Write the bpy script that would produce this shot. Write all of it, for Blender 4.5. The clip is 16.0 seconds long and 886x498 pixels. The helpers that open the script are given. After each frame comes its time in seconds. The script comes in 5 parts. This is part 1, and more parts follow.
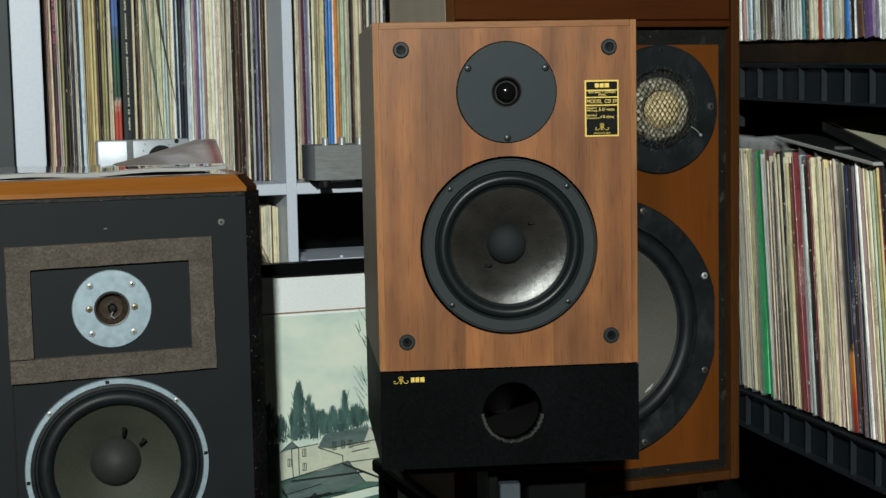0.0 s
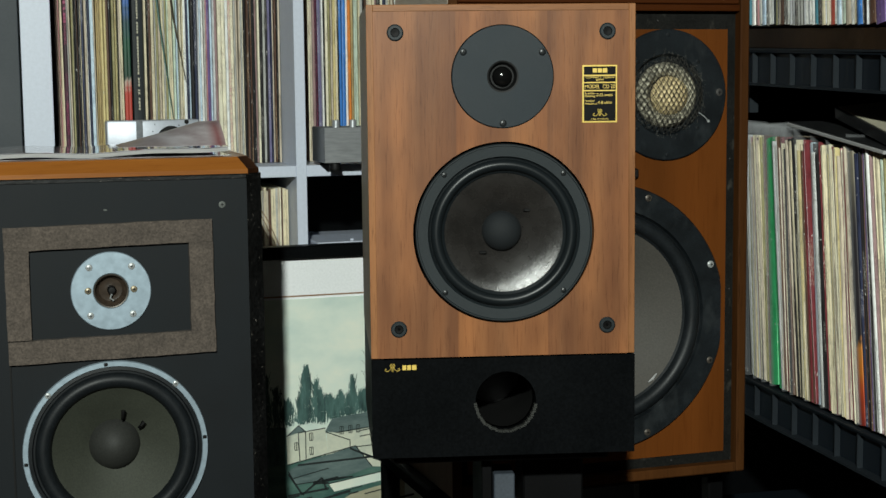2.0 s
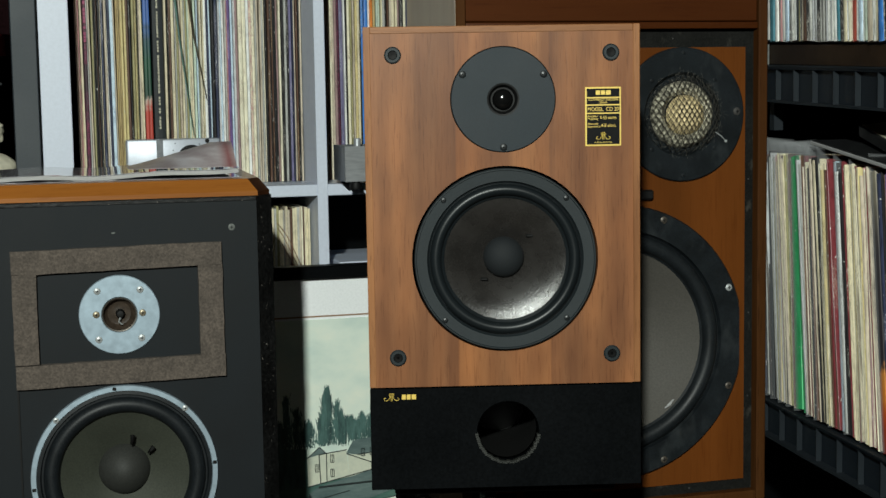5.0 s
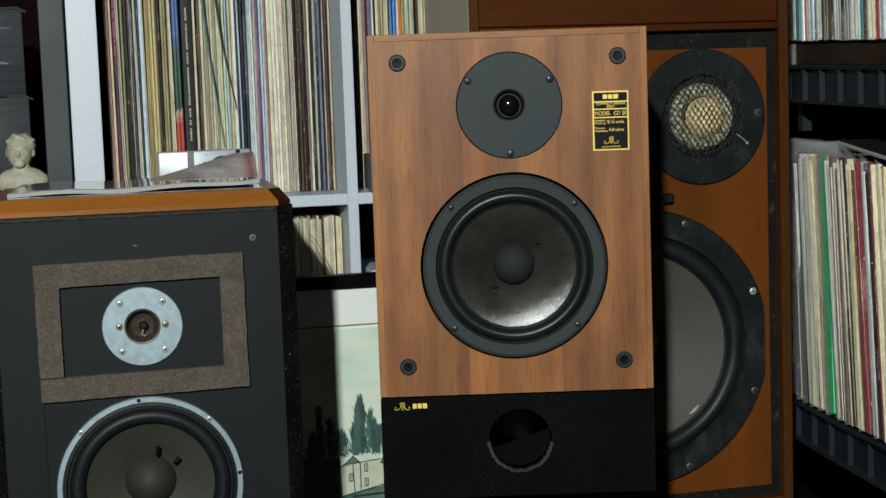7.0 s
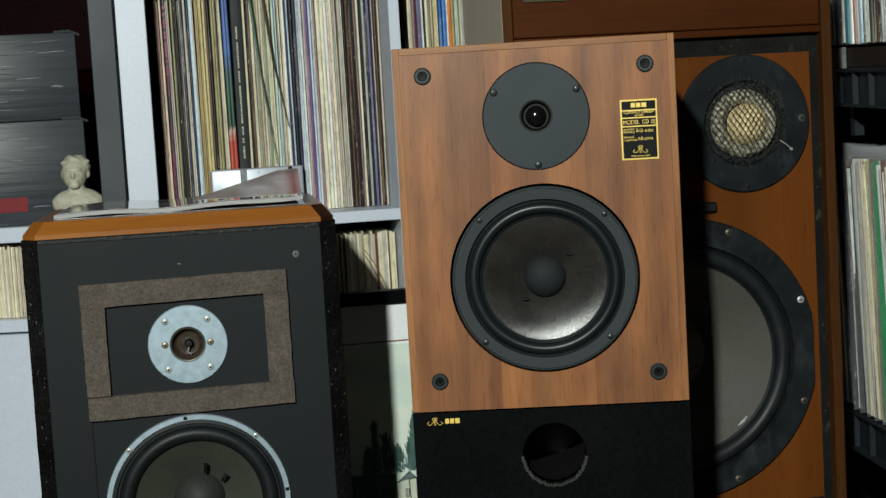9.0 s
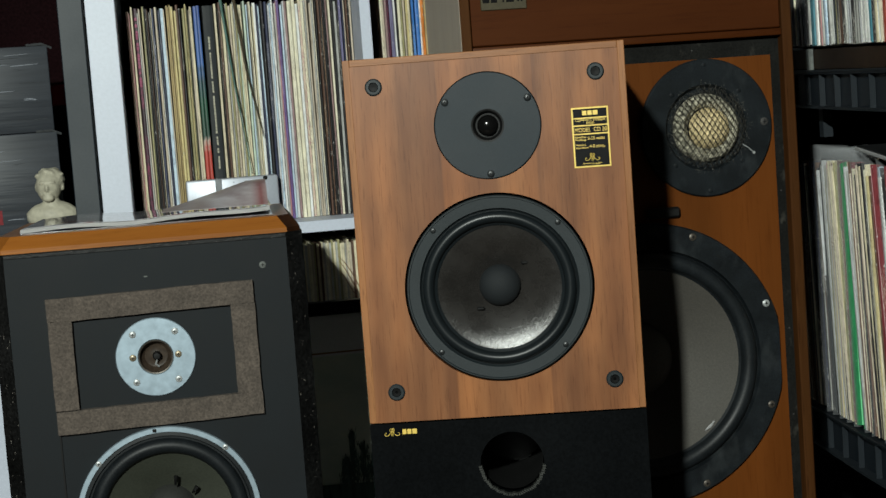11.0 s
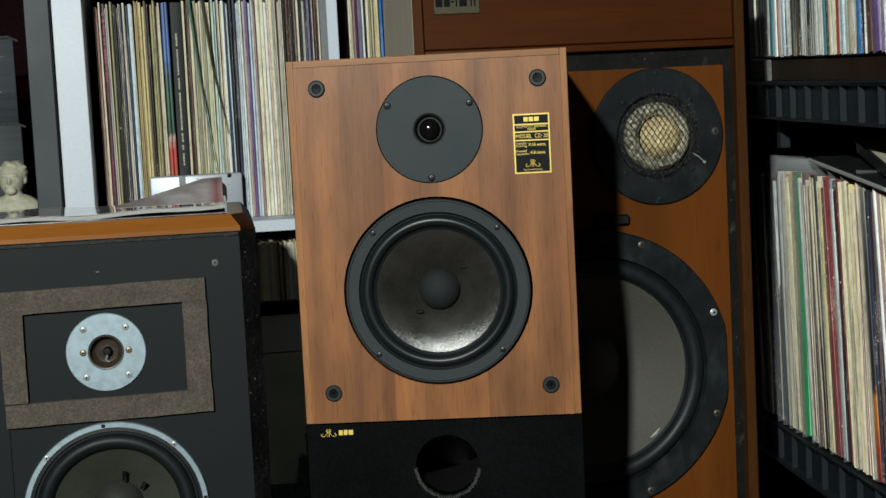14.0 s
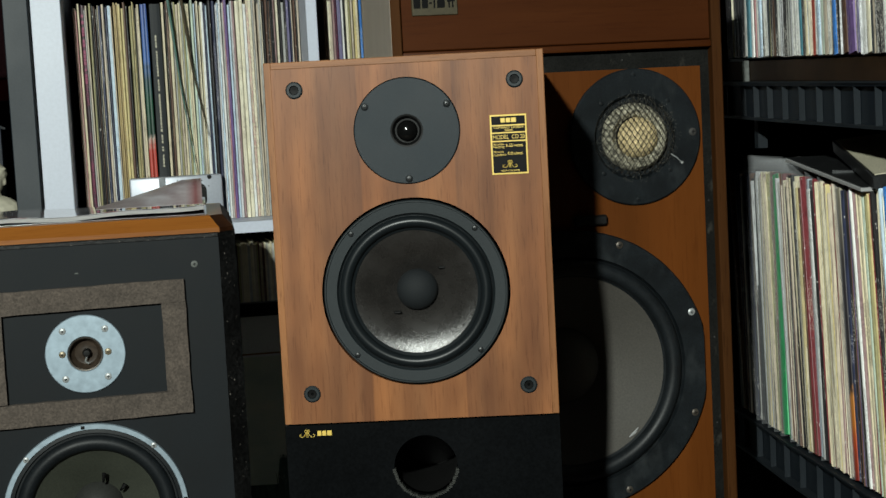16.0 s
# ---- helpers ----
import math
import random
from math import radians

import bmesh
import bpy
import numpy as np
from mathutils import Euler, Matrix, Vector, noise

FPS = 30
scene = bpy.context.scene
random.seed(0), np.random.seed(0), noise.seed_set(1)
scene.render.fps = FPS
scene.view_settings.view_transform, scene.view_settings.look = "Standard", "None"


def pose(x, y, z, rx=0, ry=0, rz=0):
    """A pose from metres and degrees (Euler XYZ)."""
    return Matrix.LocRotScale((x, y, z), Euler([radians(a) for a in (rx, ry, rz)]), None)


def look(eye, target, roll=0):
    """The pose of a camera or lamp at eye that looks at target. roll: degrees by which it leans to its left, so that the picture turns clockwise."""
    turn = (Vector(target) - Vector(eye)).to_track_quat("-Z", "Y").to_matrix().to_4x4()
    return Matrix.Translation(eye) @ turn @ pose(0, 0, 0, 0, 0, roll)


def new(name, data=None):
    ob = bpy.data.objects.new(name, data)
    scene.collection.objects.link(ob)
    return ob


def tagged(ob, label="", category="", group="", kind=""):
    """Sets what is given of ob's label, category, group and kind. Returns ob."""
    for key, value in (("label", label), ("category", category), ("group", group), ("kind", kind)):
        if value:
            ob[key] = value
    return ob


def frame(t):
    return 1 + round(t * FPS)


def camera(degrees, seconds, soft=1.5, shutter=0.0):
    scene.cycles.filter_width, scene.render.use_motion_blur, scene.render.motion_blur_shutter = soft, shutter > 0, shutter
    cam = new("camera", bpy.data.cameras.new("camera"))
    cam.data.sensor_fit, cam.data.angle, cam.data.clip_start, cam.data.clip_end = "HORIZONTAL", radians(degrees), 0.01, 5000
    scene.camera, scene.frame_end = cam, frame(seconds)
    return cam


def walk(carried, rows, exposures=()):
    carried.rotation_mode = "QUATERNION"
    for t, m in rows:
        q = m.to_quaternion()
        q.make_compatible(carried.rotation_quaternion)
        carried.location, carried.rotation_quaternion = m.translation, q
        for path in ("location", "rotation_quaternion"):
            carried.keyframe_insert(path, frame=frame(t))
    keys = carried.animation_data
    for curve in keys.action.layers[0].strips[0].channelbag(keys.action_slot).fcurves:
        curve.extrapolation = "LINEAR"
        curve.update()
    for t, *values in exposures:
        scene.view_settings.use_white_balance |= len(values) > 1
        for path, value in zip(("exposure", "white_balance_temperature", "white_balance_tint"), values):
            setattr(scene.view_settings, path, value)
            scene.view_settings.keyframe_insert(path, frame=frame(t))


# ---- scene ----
cam = camera(32.5, 16.0)
PATH = [
    (0, (-0.199, -1.373, 0.898), (0.001, 0.607, 0.698), -1.1),
    (0.5, (-0.194, -1.371, 0.899), (-0.006, 0.61, 0.695), -0.9),
    (1, (-0.184, -1.369, 0.901), (-0.011, 0.613, 0.692), -0.8),
    (1.5, (-0.171, -1.363, 0.901), (-0.009, 0.619, 0.685), -0.7),
    (2, (-0.159, -1.355, 0.9), (-0.006, 0.627, 0.676), -0.6),
    (2.5, (-0.148, -1.347, 0.9), (0.0, 0.634, 0.668), -0.5),
    (3, (-0.138, -1.343, 0.902), (0.003, 0.638, 0.667), -0.3),
    (3.5, (-0.132, -1.34, 0.906), (-0.001, 0.642, 0.674), -0.3),
    (4, (-0.126, -1.334, 0.91), (-0.01, 0.65, 0.685), -0.4),
    (6.5, (-0.071, -1.322, 0.912), (-0.051, 0.668, 0.711), -1.8),
    (7, (-0.059, -1.32, 0.911), (-0.062, 0.67, 0.71), -2.0),
    (7.5, (-0.048, -1.318, 0.913), (-0.082, 0.672, 0.714), -2.3),
    (8, (-0.037, -1.313, 0.911), (-0.103, 0.676, 0.718), -2.6),
    (8.5, (-0.026, -1.312, 0.91), (-0.12, 0.677, 0.723), -2.9),
    (8.7, (-0.019, -1.311, 0.908), (-0.126, 0.678, 0.728), -3.0),
    (11, (0.036, -1.306, 0.912), (-0.088, 0.683, 0.737), -4.2),
    (11.5, (0.047, -1.303, 0.913), (-0.073, 0.685, 0.739), -4.1),
    (12, (0.057, -1.303, 0.912), (-0.059, 0.686, 0.736), -3.9),
    (12.5, (0.064, -1.304, 0.911), (-0.049, 0.685, 0.733), -3.7),
    (13, (0.07, -1.305, 0.912), (-0.042, 0.683, 0.732), -3.4),
    (13.5, (0.076, -1.306, 0.911), (-0.036, 0.683, 0.732), -3.1),
    (14, (0.082, -1.308, 0.912), (-0.032, 0.681, 0.737), -2.9),
    (14.5, (0.087, -1.311, 0.911), (-0.028, 0.678, 0.741), -2.9),
    (15, (0.09, -1.312, 0.911), (-0.021, 0.678, 0.742), -2.9),
    (15.5, (0.089, -1.312, 0.911), (-0.013, 0.678, 0.741), -2.9),
    (16, (0.087, -1.312, 0.912), (-0.005, 0.678, 0.737), -3.0),
]
walk(cam, [(t, look(e, g, r)) for t, e, g, r in PATH])

# ---------------------------------------------------------------- light
world = bpy.data.worlds.new("world")
scene.world = world
world.use_nodes = True
wbg = world.node_tree.nodes["Background"]
wbg.inputs[0].default_value = (0.6, 0.7, 0.8, 1)
wbg.inputs[1].default_value = 0.030

lamp_data = bpy.data.lights.new("room_lamp", "SPOT")
lamp_data.energy = 345
lamp_data.color = (0.93, 1.0, 0.925)
lamp_data.shadow_soft_size = 0.04
lamp = new("room_lamp", lamp_data)
lamp_data.spot_size, lamp_data.spot_blend = radians(72), 0.5
lamp.matrix_world = look((-0.318, -2.3, 1.62), (-0.1, 0.5, 0.76))
scene.view_settings.exposure = 0.0


# ---------------------------------------------------------------- materials
def nodes_of(name):
    m = bpy.data.materials.new(name)
    m.use_nodes = True
    nt = m.node_tree
    return m, nt, nt.nodes["Principled BSDF"]


def coords(nt, scale=(1, 1, 1), vary=False):
    tc = nt.nodes.new("ShaderNodeTexCoord")
    mp = nt.nodes.new("ShaderNodeMapping")
    mp.inputs["Scale"].default_value = scale
    nt.links.new(tc.outputs["Object"], mp.inputs[0])
    if vary:
        oi = nt.nodes.new("ShaderNodeObjectInfo")
        mul = nt.nodes.new("ShaderNodeMath")
        mul.operation = "MULTIPLY"
        mul.inputs[1].default_value = 37.0
        nt.links.new(oi.outputs["Random"], mul.inputs[0])
        nt.links.new(mul.outputs[0], mp.inputs["Location"])
    return mp.outputs[0]


def tex_noise(nt, vec, scale, detail=4.0, rough=0.55):
    n = nt.nodes.new("ShaderNodeTexNoise")
    n.inputs["Scale"].default_value = scale
    n.inputs["Detail"].default_value = detail
    n.inputs["Roughness"].default_value = rough
    nt.links.new(vec, n.inputs["Vector"])
    return n.outputs["Fac"]


def ramp(nt, fac, stops):
    r = nt.nodes.new("ShaderNodeValToRGB")
    el = r.color_ramp.elements
    el.remove(el[1])
    el[0].position, el[0].color = stops[0][0], (*stops[0][1], 1)
    for p, c in stops[1:]:
        el.new(p).color = (*c, 1)
    nt.links.new(fac, r.inputs[0])
    return r.outputs[0]


def blend(nt, fac, a, b, kind="MIX"):
    m = nt.nodes.new("ShaderNodeMix")
    m.data_type, m.blend_type = "RGBA", kind
    for sock, v in ((m.inputs[0], fac), (m.inputs[6], a), (m.inputs[7], b)):
        if hasattr(v, "is_linked"):
            nt.links.new(v, sock)
        elif isinstance(v, tuple):
            sock.default_value = (*v, 1)
        else:
            sock.default_value = v
    return m.outputs[2]


def bump(nt, bsdf, fac, strength=0.2, dist=0.001):
    b = nt.nodes.new("ShaderNodeBump")
    b.inputs["Strength"].default_value = strength
    b.inputs["Distance"].default_value = dist
    nt.links.new(fac, b.inputs["Height"])
    nt.links.new(b.outputs[0], bsdf.inputs["Normal"])


def shade(c, k):
    return tuple(min(1, v * k) for v in c)


def plain(name, col, rough=0.5, metal=0.0, fine=400, coarse=14, var=0.18, bmp=0.15, dist=0.0004, vary=False, stretch=(1, 1, 1), spec=0.5):
    """A surface of one colour with fine grain, broad stains and relief."""
    m, nt, b = nodes_of(name)
    v = coords(nt, stretch, vary)
    f1, f2 = tex_noise(nt, v, fine, 3), tex_noise(nt, v, coarse, 4)
    c1 = ramp(nt, f1, [(0.3, shade(col, 1 - var)), (0.7, shade(col, 1 + var))])
    c2 = ramp(nt, f2, [(0.3, shade((1, 1, 1), 1 - var)), (0.7, (1, 1, 1))])
    nt.links.new(blend(nt, 1.0, c1, c2, "MULTIPLY"), b.inputs["Base Color"])
    r = nt.nodes.new("ShaderNodeMapRange")
    r.inputs[3].default_value, r.inputs[4].default_value = max(0.03, rough - 0.1), min(1, rough + 0.1)
    nt.links.new(f2, r.inputs[0])
    nt.links.new(r.outputs[0], b.inputs["Roughness"])
    b.inputs["Metallic"].default_value = metal
    b.inputs["Specular IOR Level"].default_value = spec
    if bmp:
        bump(nt, b, f1, bmp, dist)
    return m


def wood(name, dark, mid, light, along="z", grain=1.0, rough=0.42, leaves=(), spec=0.18, tilt=0.0, soft=1.0, pore=0.66):
    """Veneer with long grain, pores and a few broad tone bands."""
    m, nt, b = nodes_of(name)
    s = {"z": (1, 1, 0.06), "x": (0.06, 1, 1)}[along]
    v = coords(nt, s)
    vb = coords(nt, {"z": (1, 1, 0.14), "x": (0.14, 1, 1)}[along])
    for out in (v, vb):
        out.node.inputs["Rotation"].default_value = (0, radians(tilt), 0)
    fine = tex_noise(nt, v, 800 * grain, 4, 0.65)
    mid_n = tex_noise(nt, v, 95 * grain, 4, 0.6)
    broad = tex_noise(nt, vb, 15 * grain, 3, 0.5)
    c = ramp(nt, mid_n, [(0.28, dark), (0.5, mid), (0.72, light)])
    pores = ramp(nt, fine, [(0.33, (pore, pore * 0.95, pore * 0.92)), (0.46, (1, 1, 1))])
    tone = ramp(nt, broad, [(0.33, shade((0.60, 0.56, 0.54), soft)), (0.5, (0.93, 0.93, 0.93)), (0.7, (1.16, 1.11, 1.04))])
    c = blend(nt, 1.0, blend(nt, 1.0, c, pores, "MULTIPLY"), tone, "MULTIPLY")
    if leaves:
        # veneer leaves side by side, each with a tone of its own
        tc = nt.nodes.new("ShaderNodeTexCoord")
        sep = nt.nodes.new("ShaderNodeSeparateXYZ")
        rng = nt.nodes.new("ShaderNodeMapRange")
        rng.inputs[1].default_value, rng.inputs[2].default_value = -0.125, 0.125
        nt.links.new(tc.outputs["Object"], sep.inputs[0])
        nt.links.new(sep.outputs[0], rng.inputs[0])
        lf = ramp(nt, rng.outputs[0], leaves)
        c = blend(nt, 1.0, c, lf, "MULTIPLY")
        wav = nt.nodes.new("ShaderNodeTexWave")
        wav.wave_type, wav.bands_direction = "BANDS", "X"
        wav.inputs["Scale"].default_value, wav.inputs["Distortion"].default_value = 9.0, 7.0
        wav.inputs["Detail"].default_value, wav.inputs["Detail Scale"].default_value = 3.0, 0.8
        vw = coords(nt, (1, 1, 0.16))
        vw.node.inputs["Rotation"].default_value = (0, radians(-14), 0)
        nt.links.new(vw, wav.inputs["Vector"])
        fig = ramp(nt, wav.outputs["Fac"], [(0.1, (0.86, 0.83, 0.83)), (0.45, (1.0, 1.0, 1.0)), (0.9, (1.10, 1.07, 1.03))])
        c = blend(nt, 1.0, c, fig, "MULTIPLY")
        cloud = ramp(nt, tex_noise(nt, coords(nt, (1, 1, 0.5)), 22, 2), [(0.36, (0.80, 0.77, 0.78)), (0.5, (0.97, 0.95, 0.94)), (0.64, (1.13, 1.09, 1.03))])
        c = blend(nt, 1.0, c, cloud, "MULTIPLY")
    nt.links.new(c, b.inputs["Base Color"])
    b.inputs["Roughness"].default_value = rough
    b.inputs["Specular IOR Level"].default_value = spec
    bump(nt, b, fine, 0.22, 0.0004)
    return m


def spine_mat(name, col, ink, amount=0.35, rough=0.4):
    """Card sleeve edge: base colour with wear, streaks along its height, painted glints, and a stretch of fine print.
    """
    m, nt, b = nodes_of(name)
    v = coords(nt, (1, 1, 1), True)
    wear = tex_noise(nt, v, 55, 4, 0.7)
    streak = tex_noise(nt, coords(nt, (1, 0.2, 0.012), True), 1400, 3, 0.6)
    band = tex_noise(nt, coords(nt, (0.1, 0.1, 1.0), True), 10, 1)
    fleck = tex_noise(nt, coords(nt, (1, 1, 0.7), True), 900, 1)
    gate = ramp(nt, band, [(0.62 - 0.2 * amount, (0, 0, 0)), (0.65 - 0.2 * amount, (1, 1, 1))])
    mark = ramp(nt, fleck, [(0.53, (0, 0, 0)), (0.57, (0.5, 0.5, 0.5))])
    msk = blend(nt, 1.0, gate, mark, "MULTIPLY")
    base = ramp(nt, wear, [(0.25, shade(col, 0.7)), (0.5, col), (0.78, shade(col, 1.2))])
    lines = ramp(nt, streak, [(0.33, (0.38, 0.36, 0.33)), (0.44, (1, 1, 1)), (0.7, (1.15, 1.15, 1.12))])
    base = blend(nt, 1.0, base, lines, "MULTIPLY")
    # pale flecks paint both rubbed card and glints off plastic film
    wear_glints = ramp(nt, tex_noise(nt, coords(nt, (1, 1, 0.45), True), 330, 3, 0.6), [(0.665, (0, 0, 0)), (0.70, (0.85, 0.85, 0.85))])
    nt.links.new(blend(nt, wear_glints, blend(nt, msk, base, ink), (0.66, 0.65, 0.61)), b.inputs["Base Color"])
    b.inputs["Roughness"].default_value = rough
    b.inputs["Specular IOR Level"].default_value = 0.3
    bump(nt, b, wear, 0.3, 0.001)
    return m


def poster_mat(name, height, stops):
    """A picture spine, its colours changing along the height."""
    m, nt, b = nodes_of(name)
    tc = nt.nodes.new("ShaderNodeTexCoord")
    sep = nt.nodes.new("ShaderNodeSeparateXYZ")
    nt.links.new(tc.outputs["Object"], sep.inputs[0])
    n = tex_noise(nt, tc.outputs["Object"], 60, 3)
    mix = nt.nodes.new("ShaderNodeMath")
    mix.operation = "MULTIPLY_ADD"
    mix.inputs[1].default_value, mix.inputs[2].default_value = 0.06, -0.03
    nt.links.new(n, mix.inputs[0])
    add = nt.nodes.new("ShaderNodeMath")
    nt.links.new(sep.outputs[2], add.inputs[0])
    nt.links.new(mix.outputs[0], add.inputs[1])
    rng = nt.nodes.new("ShaderNodeMapRange")
    rng.inputs[2].default_value = height
    nt.links.new(add.outputs[0], rng.inputs[0])
    c = ramp(nt, rng.outputs[0], stops)
    nt.links.new(c, b.inputs["Base Color"])
    b.inputs["Roughness"].default_value = 0.4
    return m


WALNUT = wood("walnut_veneer", (0.172, 0.075, 0.033), (0.205, 0.091, 0.040), (0.238, 0.108, 0.048), "z", 0.75, 0.42,
              [(0.0, (0.93, 0.90, 0.92)), (0.10, (1.0, 0.97, 0.95)), (0.22, (0.97, 0.94, 0.93)), (0.305, (0.74, 0.71, 0.74)), (0.334, (0.78, 0.75, 0.77)), (0.337, (1.20, 1.12, 0.98)), (0.50, (1.10, 1.06, 0.99)), (0.62, (1.22, 1.15, 1.02)), (0.662, (1.08, 1.03, 0.97)),
               (0.665, (0.74, 0.71, 0.74)), (0.74, (0.93, 0.90, 0.90)), (0.86, (1.10, 1.05, 0.99)), (1.0, (0.92, 0.90, 0.91))], 0.2, 7.0, 1.4, 0.74)
# left flank: its pale grey colour carries the sheen of raking light
WALNUT_FLANK = wood("sheen_grey_walnut_varnish", (0.36, 0.31, 0.23), (0.41, 0.36, 0.27), (0.45, 0.40, 0.31), "z", 0.4, 0.45, (), 0.3, 0.0, 1.4, 0.92)
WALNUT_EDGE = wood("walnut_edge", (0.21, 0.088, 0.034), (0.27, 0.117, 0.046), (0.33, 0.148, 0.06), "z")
WALNUT_TOP = wood("walnut_top", (0.21, 0.088, 0.034), (0.27, 0.117, 0.046), (0.33, 0.148, 0.06), "x")
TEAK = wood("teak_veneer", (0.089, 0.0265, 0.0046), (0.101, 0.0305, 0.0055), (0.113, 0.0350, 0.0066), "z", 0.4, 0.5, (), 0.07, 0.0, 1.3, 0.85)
# grey gloss from grazing light is put into this teak's colour
TEAK_FLANK = wood("sheen_grey_teak_varnish", (0.30, 0.255, 0.205), (0.34, 0.29, 0.235), (0.37, 0.32, 0.26), "z", 0.4, 0.45, (), 0.3, 0.0, 1.4, 0.92)
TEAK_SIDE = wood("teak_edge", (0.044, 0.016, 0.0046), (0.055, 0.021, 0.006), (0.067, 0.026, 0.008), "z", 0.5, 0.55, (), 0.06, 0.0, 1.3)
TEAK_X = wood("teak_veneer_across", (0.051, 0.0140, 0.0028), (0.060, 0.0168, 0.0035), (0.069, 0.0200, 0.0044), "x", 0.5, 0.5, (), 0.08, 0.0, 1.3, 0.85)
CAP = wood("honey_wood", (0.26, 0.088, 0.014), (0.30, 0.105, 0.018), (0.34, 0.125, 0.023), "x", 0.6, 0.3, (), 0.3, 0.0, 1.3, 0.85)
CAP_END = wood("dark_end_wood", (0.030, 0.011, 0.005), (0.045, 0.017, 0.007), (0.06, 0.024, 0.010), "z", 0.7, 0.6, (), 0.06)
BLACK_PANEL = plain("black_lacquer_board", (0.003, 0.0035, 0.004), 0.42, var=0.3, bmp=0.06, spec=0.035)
BLACK_VINYL = plain("black_vinyl", (0.0054, 0.0083, 0.0107), 0.62, fine=900, var=0.4, bmp=0.35, spec=0.25)
BLACK_WORN = plain("worn_black_edge", (0.008, 0.008, 0.008), 0.5, fine=260, var=0.8, bmp=0.6, dist=0.001, spec=0.25)


def chips(m, col, scale, lo, hi):
    """Small chips of another colour over a finished material."""
    nt = m.node_tree
    b = nt.nodes["Principled BSDF"]
    old = b.inputs["Base Color"].links[0].from_socket
    f = ramp(nt, tex_noise(nt, coords(nt, (1, 1, 0.6)), scale, 3, 0.6), [(lo, (0, 0, 0)), (hi, (1, 1, 1))])
    nt.links.new(blend(nt, f, old, col), b.inputs["Base Color"])


chips(BLACK_WORN, (0.22, 0.20, 0.175), 340, 0.67, 0.72)
chips(BLACK_VINYL, (0.12, 0.12, 0.12), 300, 0.765, 0.79)
PLATE = plain("moulded_plate", (0.0125, 0.0192, 0.0242), 0.55, fine=1500, var=0.25, bmp=0.35, spec=0.25)
FLANGE = plain("black_pressed_frame", (0.0135, 0.0185, 0.021), 0.5, fine=1200, var=0.2, bmp=0.2, spec=0.25)
AR_PLATE = plain("matt_black_casting", (0.0085, 0.0115, 0.0138), 0.6, fine=900, coarse=32, var=0.55, bmp=0.25, spec=0.15)
SURROUND = plain("dull_foam_surround", (0.0095, 0.0120, 0.0140), 0.48, fine=500, coarse=40, var=0.35, bmp=0.25, spec=0.25)
RUSTY = plain("tarnished_screw", (0.10, 0.085, 0.07), 0.45, 0.5, fine=900, var=0.4, bmp=0.1)
GREYWASH_DARK = plain("dusty_brown_washer", (0.034, 0.032, 0.030), 0.7, fine=300, coarse=80, var=0.4, bmp=0.2)
FIBRE_DARK = plain("dusty_wadding", (0.12, 0.115, 0.10), 0.95, fine=300, coarse=150, var=0.8, bmp=1.0, dist=0.002)
DRY_STEM = plain("dry_brown_stem", (0.075, 0.055, 0.03), 0.8, fine=300, var=0.3, bmp=0.2)
COPPER = plain("copper_wire", (0.35, 0.20, 0.11), 0.4, 0.5, bmp=0)
MAGENTA_INK = plain("magenta_ink", (0.33, 0.03, 0.11), 0.5, bmp=0, var=0.1)
SLEEVE_BLACK = plain("worn_black_card", (0.02, 0.021, 0.022), 0.4, fine=300, coarse=40, var=0.4, bmp=0.2, spec=0.3)
SILVER_DULL = plain("dull_grey_metal", (0.40, 0.42, 0.44), 0.42, 0.4, fine=200, var=0.1, bmp=0.05)
BRUSHED = plain("brushed_grey_panel", (0.33, 0.34, 0.35), 0.4, 0.45, fine=300, coarse=14, var=0.16, bmp=0.08, stretch=(0.15, 1, 1))
chips(AR_PLATE, (0.026, 0.030, 0.032), 34, 0.52, 0.80)
RUBBER = plain("rubber_surround", (0.008, 0.0105, 0.012), 0.36, fine=700, var=0.2, bmp=0.08, spec=0.25)
CONE = plain("coated_cone", (0.022, 0.0200, 0.0185), 0.27, fine=1200, coarse=45, var=0.35, bmp=0.35, dist=0.0005, spec=0.55)
CAP_DOME = plain("felt_dust_cap", (0.0095, 0.0115, 0.013), 0.75, fine=1500, var=0.2, spec=0.25)
GLOSS_BLACK = plain("gloss_dome", (0.004, 0.004, 0.004), 0.1, var=0.1, bmp=0)
HOLE_BLACK = plain("socket_black", (0.004, 0.004, 0.004), 0.6, var=0.2, bmp=0, spec=0.25)
STEEL = plain("steel_screw", (0.42, 0.44, 0.44), 0.4, 0.35, fine=900, bmp=0.1)
DARK_STEEL = plain("dark_screw", (0.012, 0.014, 0.015), 0.38, 0.2, fine=900, bmp=0.1)
BRASS = plain("brass_screw", (0.28, 0.235, 0.16), 0.4, 0.5, fine=900, bmp=0.1)
ALLOY = plain("brushed_alloy_plate", (0.34, 0.43, 0.50), 0.45, 0.4, fine=120, coarse=30, var=0.1, bmp=0.15)
RING = plain("alloy_ring", (0.36, 0.45, 0.52), 0.42, 0.4, fine=160, var=0.12, bmp=0.1)
OLIVE_CONE = plain("olive_paper_cone", (0.036, 0.040, 0.028), 0.7, fine=500, coarse=20, var=0.2, bmp=0.3)
GREY_CONE = plain("grey_paper_cone", (0.058, 0.053, 0.045), 0.75, fine=500, coarse=20, var=0.15, bmp=0.3)
OLIVE_CAP = plain("dark_dust_cap", (0.03, 0.031, 0.028), 0.6, fine=600, var=0.2, spec=0.25)
AMBER = plain("amber_diaphragm", (0.05, 0.036, 0.026), 0.25, fine=200, var=0.3, bmp=0.1)
